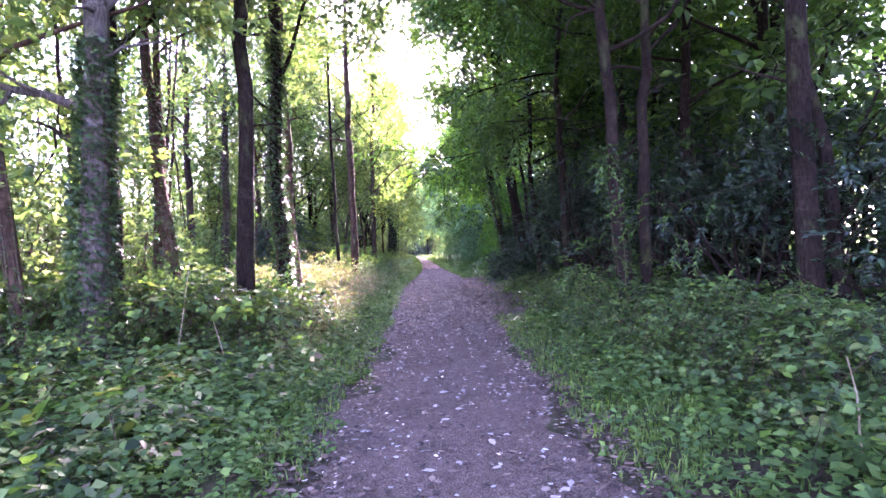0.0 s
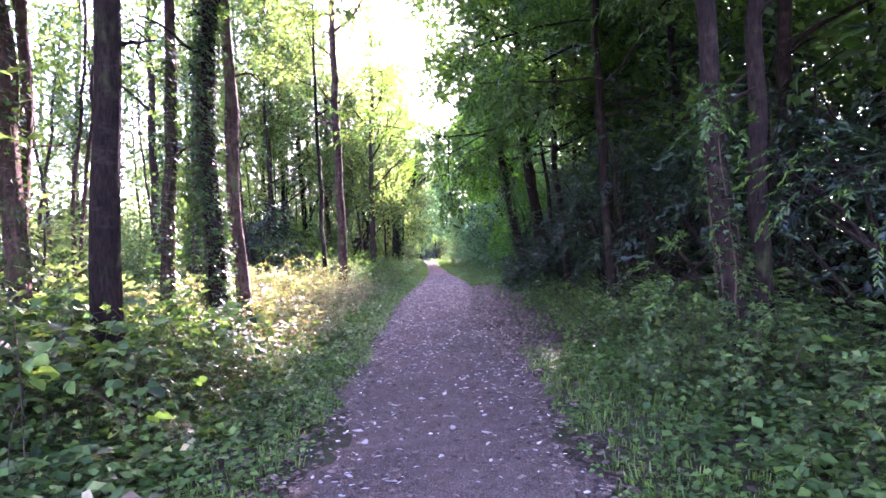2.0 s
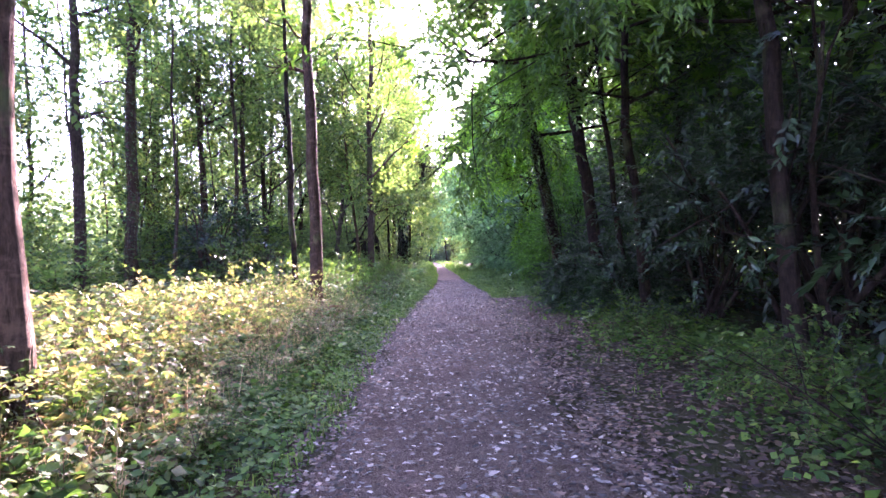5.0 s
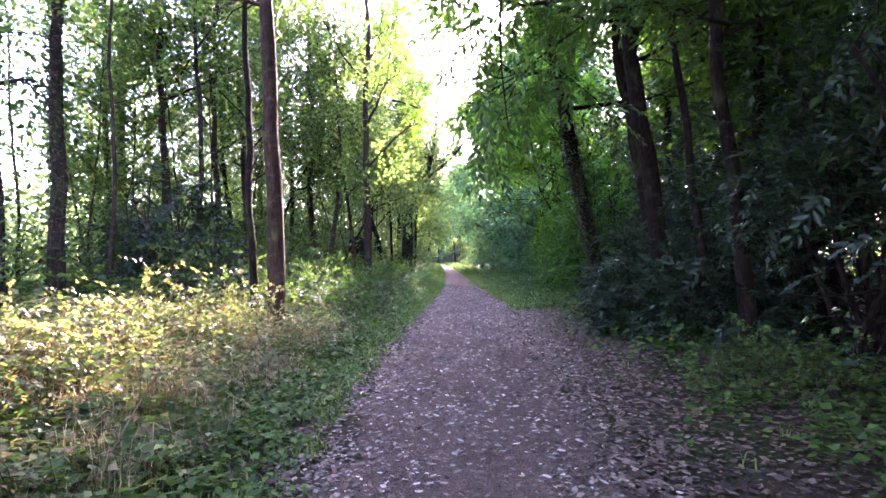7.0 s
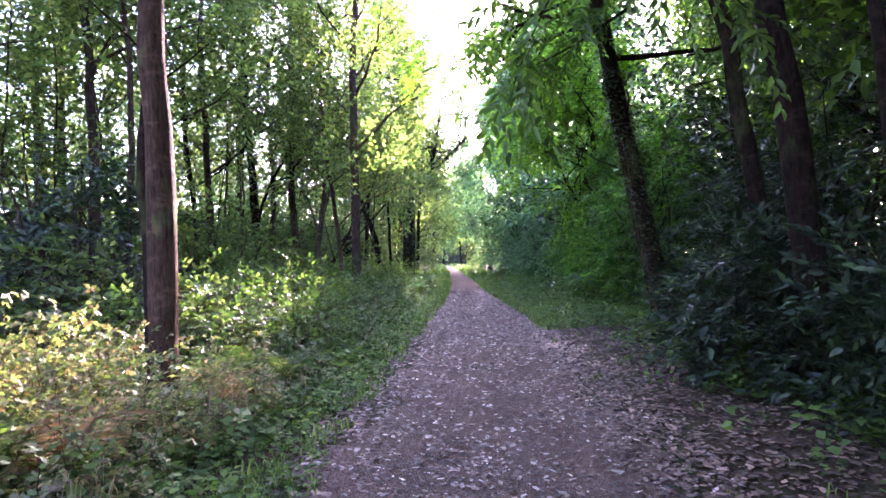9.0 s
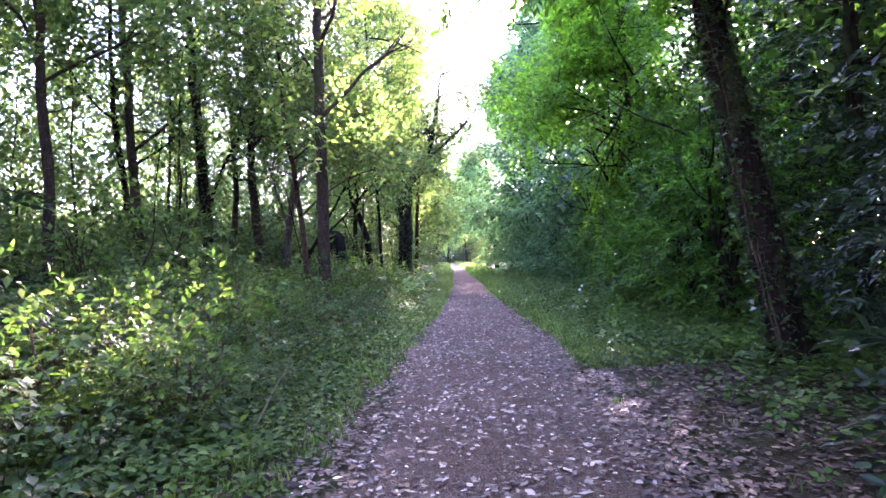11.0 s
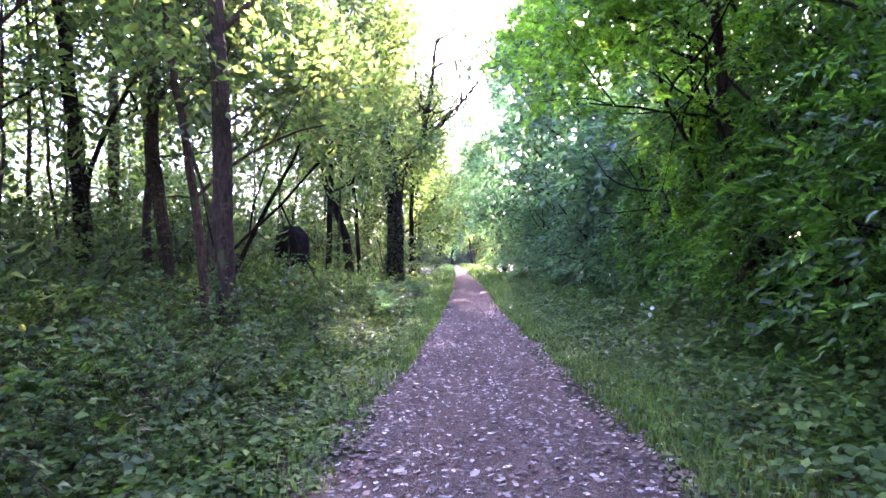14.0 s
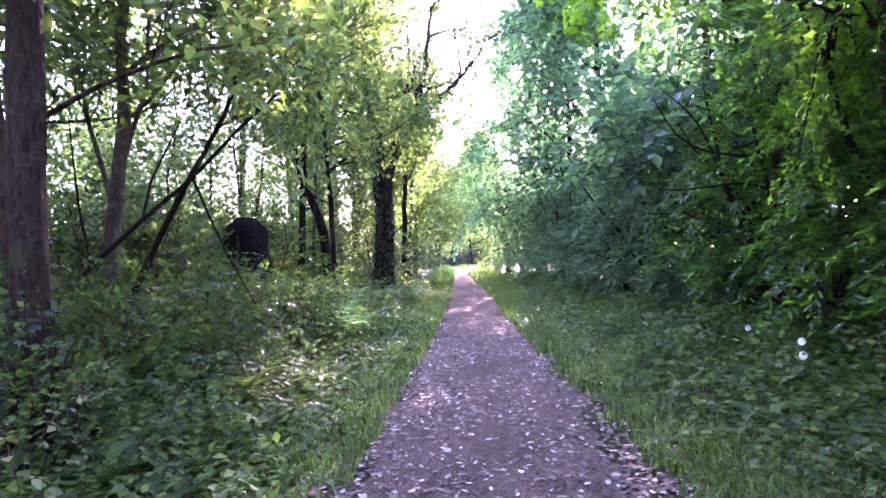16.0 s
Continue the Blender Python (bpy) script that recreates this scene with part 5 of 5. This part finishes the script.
def bough(name, root, tip, rad, sprays, mat, label, seed, n=3, size=1.0):
    """A leafy bough hanging from the canopy over the path."""
    r = np.random.default_rng(seed)
    root, tip = np.array(root, float), np.array(tip, float)
    e = thing(name, root, label, "branch", "overhanging boughs")
    tubes, tips = limb((0, 0, 0), tip - root, np.linalg.norm(tip - root), rad, r, 1, 0.06, -0.01, 4)
    part("branch", make_mesh("branch", *joined(tubes), [M_BARK_DARK], smooth=True), e)
    P = np.repeat(np.array([p for p, _ in tips]), n, 0) + r.normal(0, 0.12, (len(tips) * n, 3))
    D = np.repeat(np.array([d for _, d in tips]), n, 0) + r.normal(0, 0.5, (len(tips) * n, 3)) + (0, 0, -0.25)
    ok = sun_gap(P + root, 0.7)
    P, D = P[ok], D[ok]
    leafage("foliage", sprays, P, D, r.uniform(0.7, 1.1, len(P)) * size, mat, e, r=r)


bough("leafy_bough", (3.3, 17.6, 5.2), (-0.5, 16.7, 3.9), 0.035, SP_CHEST_F, M_LEAF_CANOPY, "chestnut bough with long toothed leaves over the path", 640, 3, 0.8)
bough("leafy_bough", (2.9, 22.0, 5.8), (0.4, 20.6, 4.6), 0.035, SP_CHEST_F, M_LEAF_CANOPY, "chestnut bough with long toothed leaves over the path", 641)
bough("leafy_bough", (2.6, 27.2, 6.2), (-0.2, 26.5, 4.9), 0.035, SP_CHEST_F, M_LEAF_MAPLE, "bright green chestnut bough over the path", 642, 3, 0.85)
bough("leafy_bough", (2.7, 25.4, 5.6), (0.9, 25.8, 4.6), 0.03, SP_CHEST_F, M_LEAF_CANOPY, "dark chestnut bough over the path", 643)
for i, (root, tip, m) in enumerate([((1.9, 26.4, 6.2), (-0.9, 25.6, 4.8), M_LEAF_MAPLE), ((2.2, 30.0, 7.6), (-0.6, 29.0, 6.5), M_LEAF_CANOPY), ((-3.4, 40.0, 9.2), (-0.6, 38.5, 8.3), M_LEAF_OAK), ((2.9, 41.0, 9.8), (0.3, 39.0, 8.8), M_LEAF_OAK), ((2.6, 18.6, 6.4), (-0.2, 18.0, 5.0), M_LEAF_CANOPY)]):
    bough("leafy_bough", root, tip, 0.03, SP_CHEST_F, m, "thin leafy bough hanging over the path", 660 + i, 3, 0.75)
for i, (root, tip) in enumerate([((3.35, 14.2, 4.8), (0.9, 13.4, 4.5)), ((3.3, 14.3, 6.0), (0.7, 13.2, 5.7)), ((3.5, 19.6, 6.0), (0.5, 18.4, 6.6)), ((3.0, 21.8, 7.0), (0.4, 20.6, 7.7)), ((3.5, 19.4, 4.4), (1.6, 18.4, 4.2))]):
    bough("leafy_bough", root, tip, 0.03, SP_CHEST_F, M_LEAF_CANOPY, "dark leafy chestnut bough reaching towards the path", 680 + i, 4, 0.7)
for i, (root, tip) in enumerate([((3.3, 8.9, 2.6), (2.7, 8.0, 2.65)), ((4.6, 7.0, 2.3), (3.1, 7.1, 2.0)), ((3.0, 9.1, 1.1), (2.1, 8.3, 1.15))]):
    bough("leafy_bough", root, tip, 0.012, SP_CHEST_F, M_LEAF_CANOPY, "low leafy twig reaching out of the dark thicket", 690 + i, 1, 0.42)
bough("leafy_bough", (4.3, 35.6, 3.6), (1.6, 34.2, 4.4), 0.03, SP_MAPLE, M_LEAF_MAPLE, "bright green maple bough over the verge", 644, 4, 0.75)
bough("leafy_bough", (4.3, 35.6, 4.2), (1.5, 35.8, 5.6), 0.03, SP_MAPLE, M_LEAF_MAPLE, "bright green maple bough over the verge", 645, 4, 0.75)

for i, (root, tip) in enumerate([((3.9, 55.0, 10.5), (0.2, 53.0, 11.8)), ((-3.9, 58.0, 10.5), (-1.0, 56.0, 12.2)), ((4.0, 61.0, 12.5), (-0.3, 60.0, 14.6)), ((-3.9, 58.0, 13.0), (-1.6, 57.0, 15.6)),
                                     ((-4.8, 67.0, 11.0), (-1.2, 66.0, 12.4)), ((3.6, 67.0, 9.5), (0.0, 66.0, 10.6)), ((3.6, 74.0, 8.5), (-0.5, 73.0, 9.4)), ((-5.5, 60.0, 7.5), (-2.2, 59.0, 9.0))]):
    bough("leafy_bough", root, tip, 0.04, SP_FAR, M_LEAF_OAK, "high thin leafy bough arching over the far path", 670 + i, 3, 1.0)

# ---------------------------------------------------------------- the wood beyond
MODELS = [tree("tree", -16 - 3.1 * i, 12 + 7 * i, 0.11 + 0.02 * i, 14 + i, [(5, 0.15 * (i - 1), 0.1)], "slender tree deep in the sunlit wood", M_BARK, seed=700 + i, first=4.5, limbs=8, reach=2.6, twigs=2, depth=1, sprays=SP_FAR, size=1.2, gap=0.5, ivy=60 * i, ivy_top=3) for i in range(4)]
MODELS_E = [tree("tree", 11 + 3.0 * i, 8 + 9 * i, 0.14, 14, [(5, 0.1, 0.1)], "tree deep in the shady thicket", M_BARK_DARK, leaves=M_LEAF_CANOPY, sprays=SP_FAR, seed=710 + i, first=2.0, limbs=11, reach=3.4, twigs=2, depth=1, size=1.6, gap=0.5) for i in range(2)]
rt = np.random.default_rng(21)
spots = [(-16, 12), (-19, 19), (-22, 26), (-25, 33)]
tries = 0
while len(spots) < 50 and tries < 4000:
    tries += 1
    y = rt.uniform(-4, 105)
    x = -rt.uniform(8.5 if y > 6 else 7.5, 16 + 0.28 * max(y, 0))
    if y > 52 and rt.random() < 0.3:
        x = -rt.uniform(7, 12)
    if all((x - a) ** 2 + (y - b) ** 2 > 5.5 for a, b in spots) and not (x > -14 and 21 < y < 42 and rt.random() < 0.7):
        spots.append((x, y))
        s = rt.uniform(0.8, 1.2)
        copy_thing(MODELS[int(rt.integers(0, 4))], Matrix.LocRotScale((x, y, float(ground_z(x, y)) - 0.05), Euler((0, 0, rt.uniform(0, 6.28))), Vector((s, s, s))))
spots = [(11, 8), (14, 17)]
tries = 0
while len(spots) < 32 and tries < 3000:
    tries += 1
    x, y = rt.uniform(7.5, 17), rt.uniform(-4, 75)
    if all((x - a) ** 2 + (y - b) ** 2 > 7 for a, b in spots):
        spots.append((x, y))
        s = rt.uniform(0.8, 1.1)
        copy_thing(MODELS_E[int(rt.integers(0, 2))], Matrix.LocRotScale((x, y, float(ground_z(x, y)) - 0.05), Euler((0, 0, rt.uniform(0, 6.28))), Vector((s, s, s))))
for x, y in [(-5, -11), (6.5, -12), (-3.5, -20), (4.5, -22), (-9, -7), (10, -5)]:
    copy_thing((MODELS if x < 0 else MODELS_E)[0], Matrix.LocRotScale((x, y, float(ground_z(x, y)) - 0.05), Euler((0, 0, x)), Vector((1, 1, 1))))


def distant(name, n, xf, yr, hf, size, seed, label, mat=None, clump=False):
    r = np.random.default_rng(seed)
    y = r.uniform(*yr, n)
    x = xf(r, y, n)
    z = r.random(n) ** 1.1 * hf(x, y) * (1 + 0.2 * patch(x, y, 0.35))
    if clump:
        keep = patch(x + z * 0.4, y - z * 0.5, 0.7) + 0.6 * patch(x + z, z * 1.3 + y, 1.1, 2) > -0.35
        x, y, z = x[keep], y[keep], z[keep]
        n = len(x)
    D = r.normal(0, 1, (n, 3)) * (1, 1, 0.5)
    v, f = stamp(*leaf_shape(0.5, 0.3), np.stack([x, y, z], -1), frames_of(D, r.normal(0, .6, n)), r.uniform(0.6, 1.4, n) * size)
    tagged(part(name, make_mesh(name, v, f, [mat or M_FAR])), label, "woodland", kind="stuff")


distant("distant_wood", 30000, lambda r, y, n: -r.uniform(26, 60, n), (-5, 130), lambda x, y: 8.0 + 0 * x, 1.5, 801, "hazy green woodland in the distance")
distant("distant_wood", 26000, lambda r, y, n: r.uniform(-40, 30, n), (132, 165), lambda x, y: 10.0 + 0 * x, 1.5, 802, "hazy green woodland in the distance")
distant("distant_wood", 16000, lambda r, y, n: r.uniform(18, 45, n), (-5, 130), lambda x, y: 14.0 + 0 * x, 1.4, 803, "hazy green woodland in the distance")

distant("shady_thicket", 34000, lambda r, y, n: r.uniform(10, 18, n), (-5, 60), lambda x, y: 13.0 + 0 * x, 0.5, 807, "dim tangled leafage deep in the shady thicket", M_LEAF_CANOPY, True)
# Dense dark leafage added to block sun and sky behind the east trees.
distant("shady_thicket", 42000, lambda r, y, n: r.uniform(5.2, 11, n), (14, 46), lambda x, y: 12.0 + 0 * x, 0.42, 808, "dim tangled leafage deep in the shady thicket", M_LEAF_SHADED, True)
# Dark leafage added where there is only black shade under the thicket.
distant("shady_thicket", 20000, lambda r, y, n: r.uniform(6.2, 12, n), (-2, 24), lambda x, y: 3.4 + 0 * x, 0.38, 811, "dark leafage added for the shade at the thicket's foot", M_LEAF_SHADED)
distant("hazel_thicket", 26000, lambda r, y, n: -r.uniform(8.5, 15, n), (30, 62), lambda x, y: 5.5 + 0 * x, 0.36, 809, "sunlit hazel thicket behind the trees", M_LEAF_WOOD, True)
# Duller leaf colour than the other hazel stands in for shade.
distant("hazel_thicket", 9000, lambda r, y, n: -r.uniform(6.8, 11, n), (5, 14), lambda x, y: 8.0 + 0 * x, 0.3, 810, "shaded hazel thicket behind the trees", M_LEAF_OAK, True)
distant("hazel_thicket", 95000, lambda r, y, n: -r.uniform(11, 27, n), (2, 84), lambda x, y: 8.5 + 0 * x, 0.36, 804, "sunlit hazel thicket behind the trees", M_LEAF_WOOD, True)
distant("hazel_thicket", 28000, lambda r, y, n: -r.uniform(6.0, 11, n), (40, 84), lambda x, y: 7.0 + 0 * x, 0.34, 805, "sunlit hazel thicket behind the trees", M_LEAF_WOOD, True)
distant("hazel_thicket", 34000, lambda r, y, n: -r.uniform(11, 24, n), (2, 84), lambda x, y: 4.0 + 0 * x, 0.36, 806, "sunlit hazel thicket behind the trees", M_LEAF_WOOD)
scatter("woodland_undergrowth", "dim undergrowth below the thicket trees", CANES, M_LEAF_BRAMBLE, 800, (5, 17), (-2, 60), lambda x, y, u: 1.9 + 0 * u, 410)
for x, y in [(9.5, 31.0), (11.5, 35.0), (10.0, 38.5), (13.0, 41.0), (8.8, 27.3), (12.0, 29.5)]:
    copy_thing(MODELS_E[0], Matrix.LocRotScale((x, y, float(ground_z(x, y)) - 0.05), Euler((0, 0, x * 7)), Vector((1.1, 1.1, 1.1))))
POLE = tree("sapling", -7.0, 14.0, 0.045, 11, [(4, 0.15, 0.1), (8, 0.1, 0.3)], "thin straight sapling with few leaves", M_BARK, seed=900, first=4.0, limbs=6, reach=1.3, depth=0, twigs=3, size=1.2, group="saplings", ivy=60, ivy_top=2)
rp = np.random.default_rng(44)
for i in range(46):
    y = rp.uniform(9, 62)
    x = -rp.uniform(6.2 if y < 40 else 5.2, 17)
    s = rp.uniform(0.75, 1.25)
    copy_thing(POLE, Matrix.LocRotScale((x, y, float(ground_z(x, y)) - 0.05), Euler((rp.normal(0, 0.04), rp.normal(0, 0.04), rp.uniform(0, 6.28))), Vector((s, s, s))))
for x, y in [(7.2, 11.0), (8.8, 14.0), (7.4, 18.5), (8.6, 21.5), (7.6, 26.0)]:
    copy_thing(MODELS_E[1], Matrix.LocRotScale((x, y, float(ground_z(x, y)) - 0.05), Euler((0, 0, x * 9)), Vector((1, 1, 1))))
for i, (root, tip) in enumerate([((4.2, 35.8, 5.0), (1.9, 33.6, 5.4)), ((4.4, 35.2, 5.8), (2.4, 32.6, 6.6)), ((4.5, 36.0, 6.4), (1.7, 36.6, 6.9)), ((4.6, 35.4, 3.2), (2.6, 33.4, 3.9)), ((4.6, 35.4, 4.6), (3.2, 32.2, 5.0))]):
    bough("leafy_bough", root, tip, 0.03, SP_MAPLE, M_LEAF_MAPLE, "bright green maple bough over the verge", 650 + i, 4, 0.72)

# ---------------------------------------------------------------- single leaves lying on the path
LEAF_MESHES = [make_mesh("leaf", v, f, [M_LITTER]) for v, f, _ in FALLEN]
rl = np.random.default_rng(91)
for i in range(280):
    y = rl.uniform(1.5, 38)
    o = rl.uniform(-0.95, 0.95)
    x = path_mid(y) + o * path_half(y)
    lf = part("leaf", LEAF_MESHES[i % 6], path_ob)
    s = rl.uniform(0.45, 1.1)
    lf.matrix_basis = Matrix.LocRotScale((x, y, 0.026 - 0.012 * o * o), Euler((rl.normal(0, 0.1), rl.normal(0, 0.1), rl.uniform(0, 6.28))), Vector((s, s, s)))
